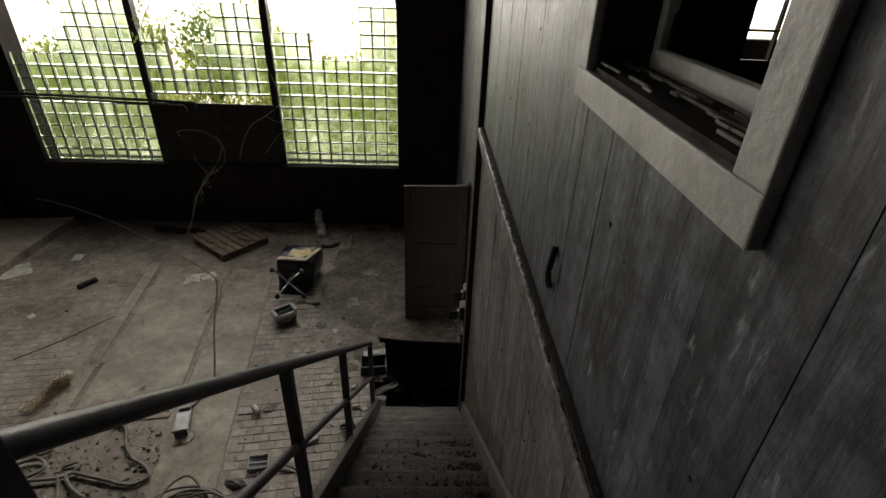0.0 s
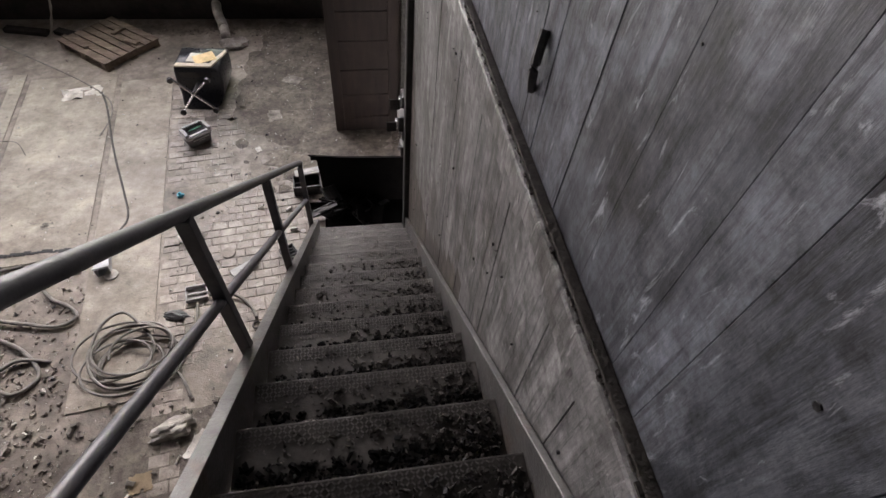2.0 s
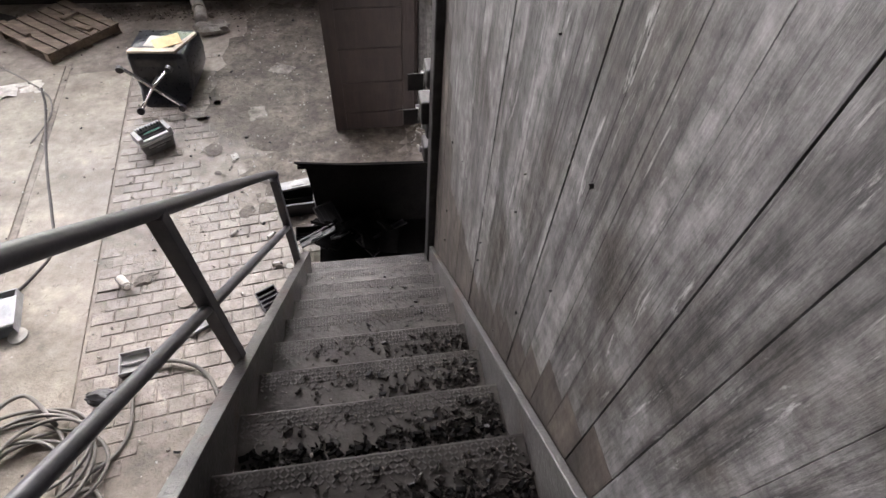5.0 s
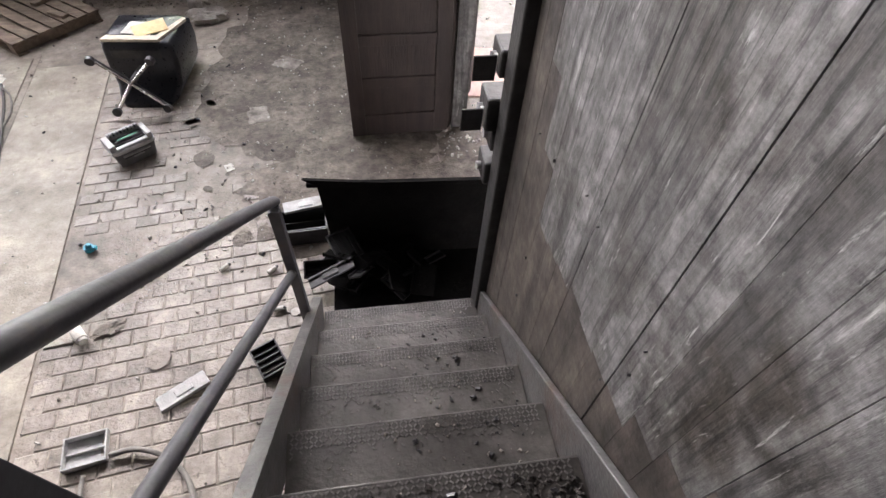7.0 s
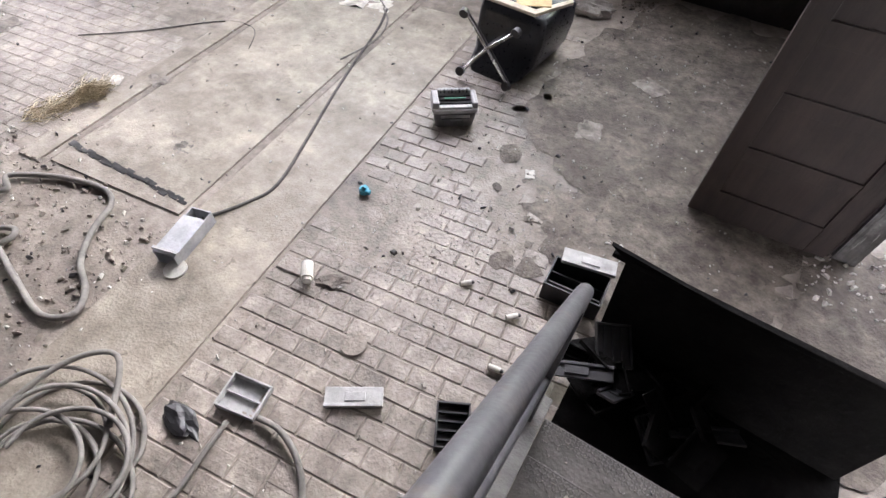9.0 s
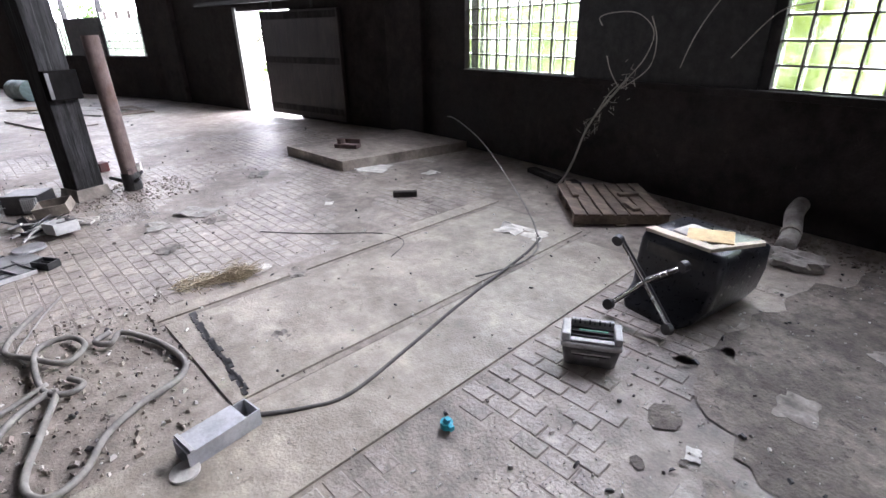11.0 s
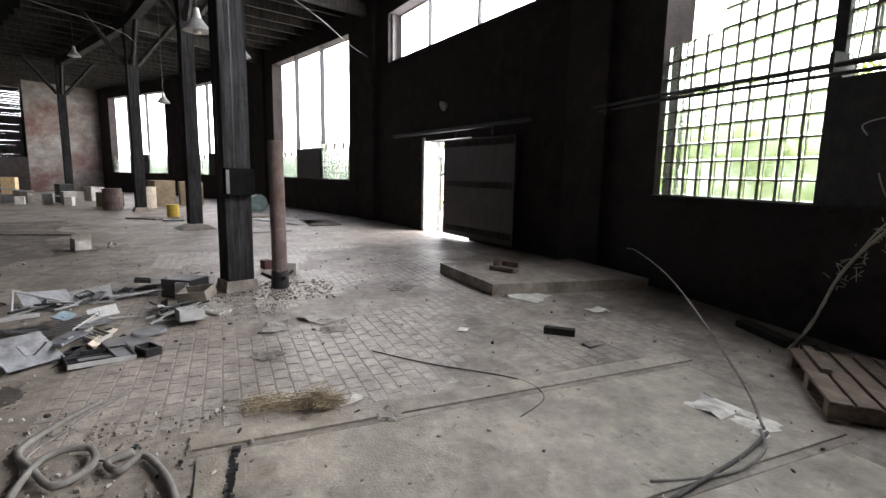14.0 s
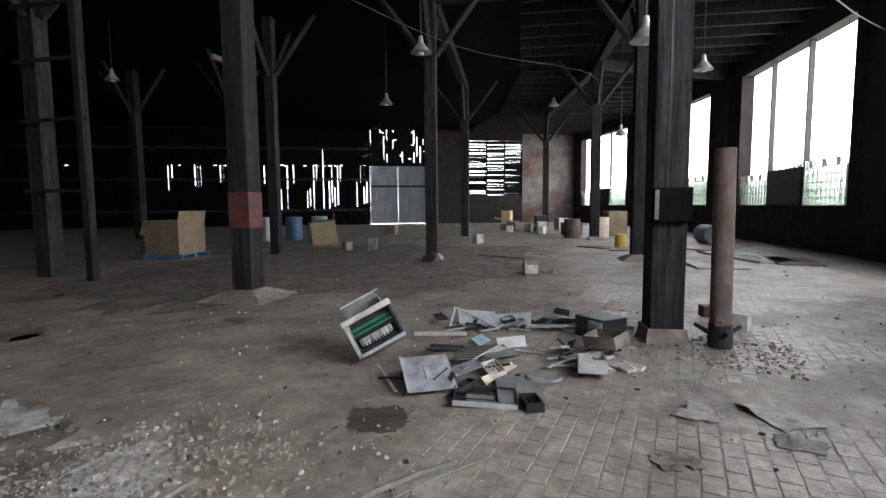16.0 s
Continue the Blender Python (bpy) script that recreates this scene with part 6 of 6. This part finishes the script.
# most pieces take the near-black colour, so the heap sits in painted shade
for k in range(30):
    x, y = rnd.uniform(0.42, 1.0), rnd.uniform(5.66, 5.96)
    z = rnd.uniform(-0.005, 0.16)
    if k % 2:
        tray(x, y, z, rnd.uniform(-25, 25), rnd.uniform(-25, 25), rnd.uniform(0, 360), rnd.uniform(0.14, 0.26), rnd.uniform(0.1, 0.2), rnd.uniform(0.02, 0.05), rnd.choice(("black", "shade_dirt", "shade_dirt")), "broken dark plastic tray in the heap at the stair foot", 3)
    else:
        panel(x, y, z + 0.02, rnd.uniform(-35, 35), rnd.uniform(-35, 35), rnd.uniform(0, 360), rnd.uniform(0.12, 0.3), rnd.uniform(0.05, 0.16), rnd.choice(("black", "shade_dirt", "shade_dirt")), "broken dark plastic panel in the heap at the stair foot")

# ---- heap of gutted office machines ----
# a steel sheet folded like an open book, propped on the tray
panel(-4.42, 4.02, 0.09, 0, 24, 48, 0.34, 0.34, "sheet", "folded bare steel sheet propped in the scrap heap", "bent_sheet", 0.005)
panel(-4.62, 4.2, 0.1, 16, -10, 42, 0.34, 0.2, "sheet", "bent bare steel sheet in the scrap heap", "bent_sheet", 0.005)
mt_ = tray(-4.22, 4.34, -0.008, 0, 3, 118, 0.4, 0.28, 0.045, "black", "shallow black machine tray with a pale front rim", 2)
part("pale_rim", span(0.0, 0.4, -0.012, 0.0, 0.012, 0.045, 0.003), "grey", mt_)
part("circuit", span(0.08, 0.3, 0.06, 0.2, 0.007, 0.02, 0.003), "midgrey", mt_)
tray(-4.5, 4.66, -0.008, 0, 0, 40, 0.17, 0.11, 0.06, "black", "small dark ribbed tray in the scrap heap", 3)
fs_ = base("filter_sheet", pose(-5.02, 4.05, 0.08, 16, -16, 62), "striped white filter sheet on the scrap heap", "sheet")
part("sheet", span(-0.19, 0.19, -0.13, 0.13, 0, 0.008, 0.002), "paper", fs_)
for k in range(6):
    part("stripe", span(-0.18, 0.18, -0.115 + k * 0.044, -0.1 + k * 0.044, 0.008, 0.013, 0.001), "midgrey", fs_)
panel(-4.86, 4.34, 0.02, 40, 0, 178, 0.44, 0.06, "cream", "cream plastic strip in the scrap heap", "plastic_strip", 0.008)
panel(-4.68, 4.58, -0.006, 0, 0, 30, 0.5, 0.3, "midgrey", "flat grey floor panel in the scrap heap")
disc = tagged(part("round_cover", loft([outline(-0.13, 0.13, -0.09, 0.09, 0.085, 0), outline(-0.12, 0.12, -0.08, 0.08, 0.078, 0.018)]), "midgrey"), "round-ended grey cover in the scrap heap", "cover")
disc.matrix_world = pose(-4.96, 4.64, 0.01, 4, 0, 120)
wf_ = base("wire_rack", pose(-5.85, 3.3, 0.0, 0, 0, 125), "bent white metal rack lying in the scrap heap", "rack")
for a, b in (((0, 0, 0.02), (0.42, 0.05, 0.03)), ((0, 0, 0.02), (0.06, 0.2, 0.17)), ((0.06, 0.2, 0.17), (0.42, 0.05, 0.03))):
    part("bar", rod(a, b, 0.012, n=4), "grey", wf_)
panel(-5.6, 3.35, 0.0, 8, 0, 122, 0.5, 0.07, "grey", "long pale metal strip in the scrap heap", "metal_strip", 0.02)
panel(-6.15, 3.45, 0.06, 24, 5, 128, 0.4, 0.26, "sheet", "grey steel sheet leaning in the scrap heap", "bent_sheet", 0.006)
panel(-6.32, 3.72, 0.04, 18, -6, 110, 0.46, 0.24, "grey", "pale cover leaning in the scrap heap", "plastic_cover", 0.008)
panel(-5.46, 3.86, 0.05, 20, 8, 60, 0.16, 0.12, "blueplastic", "torn pale blue plastic sheet in the scrap heap", "plastic_scrap", 0.004)
panel(-5.25, 3.66, 0.0, 0, 6, 130, 0.3, 0.16, "black", "dark machine panel in the scrap heap")
panel(-5.47, 4.15, 0.07, 60, 0, 140, 0.26, 0.1, "grey", "white bracket standing in the scrap heap", "bracket", 0.008)
bx = base("cartridge_unit", pose(-6.3, 4.42, -0.013, 0, 0, 62), "black machine cartridge box with pale comb end", "machine part")
part("body", span(0, 0.36, 0, 0.3, 0, 0.2, 0.01), "black", bx)
part("comb", span(0.2, 0.35, -0.03, 0.0, 0.02, 0.18, 0.004), "midgrey", bx)
for k in range(7):
    part("tooth", span(0.21 + k * 0.02, 0.218 + k * 0.02, -0.045, -0.03, 0.05, 0.17), "grey", bx)
for k in range(64):
    if k < 36:
        # the far side of the heap, towards the post
        t_ = rnd.random()
        x, y = -5.9 - 0.75 * t_ + rnd.gauss(0, 0.12), 3.3 + 1.1 * t_ + rnd.gauss(0, 0.14)
    elif k < 54:
        x, y = rnd.gauss(-5.6, 0.2), rnd.gauss(4.75, 0.14)
    else:
        x, y = rnd.gauss(-5.1, 0.3), rnd.gauss(4.1, 0.3)
    z = max(0, rnd.gauss(0.015, 0.025))
    roll_ = rnd.random()
    mt = rnd.choice(("black", "black", "black", "midgrey", "grey", "sheet", "black", "paper"))
    if roll_ < 0.3:
        tray(x, y, z, rnd.uniform(-16, 16), rnd.uniform(-16, 16), rnd.uniform(0, 360), rnd.uniform(0.15, 0.34), rnd.uniform(0.07, 0.16), rnd.uniform(0.015, 0.04), mt, "broken machine tray in the scrap heap", 3)
    elif roll_ < 0.68:
        panel(x, y, z + 0.012, rnd.uniform(-18, 18), rnd.uniform(-18, 18), rnd.uniform(0, 360), rnd.uniform(0.1, 0.32), rnd.uniform(0.03, 0.12), mt, "broken machine panel in the scrap heap", "plastic_cover", 0.007)
    else:
        stick(x, y, z, rnd.uniform(0.2, 0.55), 0.02, 0.015, rnd.uniform(0, 180), rnd.uniform(-6, 6), "grey" if roll_ < 0.86 else "black", "thin metal rod in the scrap heap", "metal_strip")
tray(-5.35, 4.75, 0.0, 0, -8, 20, 0.28, 0.2, 0.1, "grey", "pale broken plastic tub in the scrap heap", 1, "plastic_tub")
tray(-5.7, 4.7, 0.05, 10, -8, 70, 0.3, 0.2, 0.1, "dust", "dusty broken box in the scrap heap", 1, "plastic_tub")

# ---- far clutter ----


def carton(x, y, w_, d_, h_, turn, label, material="cardboard", flaps=True, tilt=0):
    c = base("carton", pose(x, y, -0.013, tilt, 0, turn), label, "box")
    part("body", span(-w_ / 2, w_ / 2, -d_ / 2, d_ / 2, 0, h_, 0.006), material, c)
    if flaps:
        part("flap", box((0, 0, 0), (w_, 0.01, d_ * 0.4), pose(0, -d_ / 2 - 0.06, h_ - d_ * 0.17, -22, 0, 0)), material, c)
        part("flap", box((0, 0, 0), (w_, 0.01, d_ * 0.3), pose(0, d_ / 2 + 0.02, h_ + d_ * 0.12, -12, 0, 0)), material, c)
        part("label_patch", span(-w_ * 0.4, -w_ * 0.22, -d_ / 2 - 0.004, -d_ / 2 - 0.001, h_ * 0.5, h_ * 0.68), "paper", c)
    return c


def drum(x, y, r, h_, material, label, lying=None, z=0.0):
    m_ = pose(x, y, z - 0.013) if lying is None else pose(x, y, r - 0.013, 90, 0, lying)
    d = base("drum", m_, label, "drum")
    part("body", rod((0, 0, 0), (0, 0, h_), r, n=24), material, d)
    for q in (0.03, 0.36, 0.66, 0.97):
        part("hoop", rod((0, 0, h_ * q - 0.012), (0, 0, h_ * q + 0.012), r + 0.012, n=24), material, d)
    return d


skid = base("blue_pallet", pose(-8.55, -6.55, -0.013, 0, 0, 25), "blue wooden pallet under a carton", "pallet")
for k in range(5):
    part("board", span(-0.55, 0.55, -0.5 + k * 0.22, -0.36 + k * 0.22, 0.09, 0.11), "bluedrum", skid)
for k in range(3):
    part("bearer", span(-0.55 + k * 0.5, -0.45 + k * 0.5, -0.5, 0.52, 0, 0.09), "bluedrum", skid)
c_ = carton(-8.55, -6.55, 1.05, 0.9, 0.8, 25, "large battered cardboard carton on a blue pallet")
c_.location.z = 0.098
carton(-13.4, -6.35, 0.95, 0.8, 0.75, 50, "large cardboard carton tilted on the floor", "cardboard", True, 8)
drum(-14.3, -8.9, 0.3, 0.85, "bluedrum", "blue steel drum standing by the plank wall")
drum(-15.3, -8.6, 0.3, 0.85, "teal", "grey-green steel drum standing by the plank wall")
drum(-13.6, -9.5, 0.3, 0.85, "zinc", "pale steel drum standing by the plank wall")
drum(-20.3, 0.75, 0.32, 0.75, "cream", "pale yellow drum standing on the floor")
drum(-19.7, -0.1, 0.28, 0.7, "rust", "rusty drum standing on the floor")
drum(-19.6, 4.2, 0.28, 0.95, "teal", "grey-green drum lying on its side", 115)
drum(-16.7, 2.35, 0.16, 0.35, "yellow", "yellow bucket standing on the floor")
carton(-21.8, 0.9, 0.9, 0.7, 0.95, 30, "tall brown cardboard carton", "cardboard", False)
carton(-22.4, 1.8, 1.0, 0.8, 0.9, 15, "brown cardboard carton by the window wall", "cardboard", False)
carton(-21.4, -0.7, 0.8, 0.6, 0.5, 40, "low cardboard carton among the clutter", "cardboard", False)
for x, y, s_, mt in ((-22.5, -2.4, 0.5, "paper"), (-22.9, -3.2, 0.4, "midgrey"), (-23.4, -4.2, 0.5, "dust"), (-22.2, -3.8, 0.35, "paper"), (-24.0, -5.0, 0.4, "midgrey"), (-21.5, -2.0, 0.3, "paper"), (-15.9, -1.95, 0.3, "paper"), (-23.8, -3.0, 0.6, "black"), (-25.0, -2.4, 0.6, "paper"), (-12.4, -3.4, 0.3, "midgrey"), (-12.0, -4.0, 0.25, "dust"), (-19.0, -8.0, 0.5, "midgrey")):
    carton(x, y, s_, s_ * 0.8, s_ * rnd.uniform(0.7, 1.4), rnd.uniform(0, 90), "small box among the clutter on the floor", mt, False)
stick(-23.0, -3.6, 0.35, 2.6, 0.06, 0.06, 100, 10, "grey", "long pale pole lying on the clutter", "pole")
bk = base("broken_crate", pose(-10.1, 2.2, -0.013, 0, 0, 30), "small broken pale crate on the floor", "crate")
part("bottom", span(0, 0.38, 0, 0.3, 0, 0.03), "dust", bk)
part("side", span(0, 0.38, 0, 0.03, 0.03, 0.2, 0.003), "paper", bk)
part("side", span(0, 0.03, 0.03, 0.3, 0.03, 0.24, 0.003), "dust", bk)
part("side", span(0.35, 0.38, 0.03, 0.22, 0.03, 0.18, 0.003), "paper", bk)
crumple("clod", -10.3, 2.75, (0.1, 0.07), "debris", "dark clod on the floor", 0.6, 0, "debris")
bl = base("log", pose(-10.9, -0.35, 0.09, 0, 90, 30), "short dark log lying by a post", "log")
part("trunk", rod((0, 0, -0.28), (0, 0, 0.28), 0.1, 0.09, 12), "oldwood", bl)
for x, y, turn, w_, d_, mt in ((-13.3, 4.9, 20, 2.2, 0.9, "dust"), (-15.0, 5.6, 35, 2.4, 1.1, "paper"), (-14.4, 6.4, 10, 1.6, 0.8, "palletwood"), (-16.3, 4.8, 50, 1.4, 0.7, "cardboard"), (-12.3, 0.8, 80, 1.6, 0.14, "dust"), (-16.0, 1.9, 60, 1.0, 0.6, "debris"), (-15.6, 2.6, 10, 0.9, 0.5, "black")):
    panel(x, y, -0.012, 0, 0, turn, w_, d_, mt, "flat dusty board lying on the floor", "flat_board", 0.025)
hp = stick(-7.8, 5.4, -0.012, 0.14, 0.12, 0.12, 30, 0, "red", "small red and white carton on the floor", "small_carton")
hp = stick(-7.3, 5.75, -0.012, 0.14, 0.1, 0.16, 70, 0, "paper", "small white carton on the floor", "small_carton")
carton(-26.9, -6.2, 0.5, 0.5, 0.9, 10, "orange safety drum by the end wall", "orange", False)


def pendant(x, y, z, label="old pale enamel pendant lamp hanging from the roof"):
    p = base("pendant_lamp", pose(x, y, z), label, "lamp", "pendant lamps")
    part("shade", rod((0, 0, 0), (0, 0, 0.16), 0.19, 0.07, 20), "zinc", p)
    part("neck", rod((0, 0, 0.16), (0, 0, 0.3), 0.06, 0.035, 14), "zinc", p)
    part("rod", rod((0, 0, 0.3), (0, 0, EAVES - z - 0.01), 0.012, n=8), "blacksteel", p)
    part("bulb", rod((0, 0, -0.04), (0, 0, 0.01), 0.05, 0.06, 12), "paper", p)


for q in ((-8.5, 4.55, 3.25), (-13.45, 4.7, 3.95), (-9.37, 0.49, 4.0), (-19.7, -0.85, 4.85), (-8.5, -9.2, 4.7), (-13.0, -3.3, 4.1), (-17.5, 2.1, 3.3)):
    pendant(*q)
hose("roof_cable", [(-6.4, 5.1, 3.6), (-9, 6.2, 3.75), (-12, 7.0, 4.1), (-15.3, 7.85, 4.6)], 0.01, "blacksteel", "dark conduit running to the window wall", "cable")
hose("roof_cable", [(-6.0, 0.1, 4.6), (-10, 0.9, 4.2), (-14, 2.2, 4.35), (-18.9, 0.95, 4.7)], 0.006, "darkrubber", "slack cable under the roof", "cable")

# ---- trees outside ----


def tree(x, y, h_, r, n, label, material="leaf"):
    t = base("tree", pose(x, y, -0.16), label, "tree", "trees outside the windows")
    part("trunk", rod((0, 0, 0), (0.1, 0.05, h_ * 0.75), 0.11, 0.04, 9), "bark", t)
    for k in range(5):
        a = k * 1.3 + rnd.random()
        z = h_ * rnd.uniform(0.3, 0.6)
        part("limb", rod((0.05, 0.02, z), (r * 0.8 * math.cos(a), r * 0.8 * math.sin(a), z + h_ * 0.25), 0.045, 0.012, 6), "bark", t)
    bm_ = bmesh.new()
    clumps = 22
    for k in range(clumps):
        a, q = rnd.uniform(0, 6.28), r * math.sqrt(rnd.random())
        z = h_ * rnd.uniform(0.12, 1.0)
        shrink = 1.15 - 0.7 * z / h_
        leaf_cloud(bm_, (q * shrink * math.cos(a), q * shrink * math.sin(a), z), (r * 0.2, r * 0.2, h_ * 0.06), n // clumps, 0.065)
    c = part("crown", bm_, material, t)
    c["kind"] = "stuff"


for x, y, h_, r in ((0.25, 13.0, 4.3, 0.8), (-0.9, 14.4, 2.2, 1.0), (-2.5, 13.2, 3.4, 0.7), (-4.1, 13.6, 3.3, 0.75), (-5.7, 13.8, 3.4, 0.8), (-7.6, 13.8, 2.6, 1.0), (-3.6, 17.0, 2.4, 2.0), (1.0, 17.5, 2.8, 2.0), (-8.2, 16.5, 3.4, 1.5), (-15.5, 15.5, 3.6, 1.8), (-20.5, 11.5, 3.0, 1.8), (-24.0, 9.8, 3.0, 1.8), (-28.5, 6.8, 3.2, 1.8), (-33.0, 3.2, 3.2, 1.8), (-38.0, -1.0, 3.2, 1.8)):
    tree(x, y, h_, r, 2000, "leafy green young tree outside the shed", "leafpale" if x in (0.25, -0.9, -2.5, -5.7) else "leaf")
for x in range(-9, 4, 2):
    bm = bmesh.new()
    for k in range(22):
        leaf_cloud(bm, (x + rnd.uniform(-1, 1), 12.4 + rnd.uniform(-0.4, 0.6), rnd.uniform(0.2, 2.3)), (0.3, 0.25, 0.25), 70, 0.075)
    tagged(part("shrub", bm, "leafpale" if x % 4 else "leaf"), "dense green shrubs close outside the windows", "shrub", "", "stuff")
for i in (2, 3, 4):
    m, length = along(BAYS[i], BAYS[i + 1])
    bm = bmesh.new()
    for k in range(64):
        c = m @ Vector((rnd.uniform(1, 7.5), rnd.uniform(1.2, 2.4), rnd.uniform(0.3, 2.0)))
        leaf_cloud(bm, c, (0.3, 0.3, 0.2), 60, 0.075)
    tagged(part("shrub", bm, "leaf"), "dense green shrubs close outside the windows", "shrub", "", "stuff")
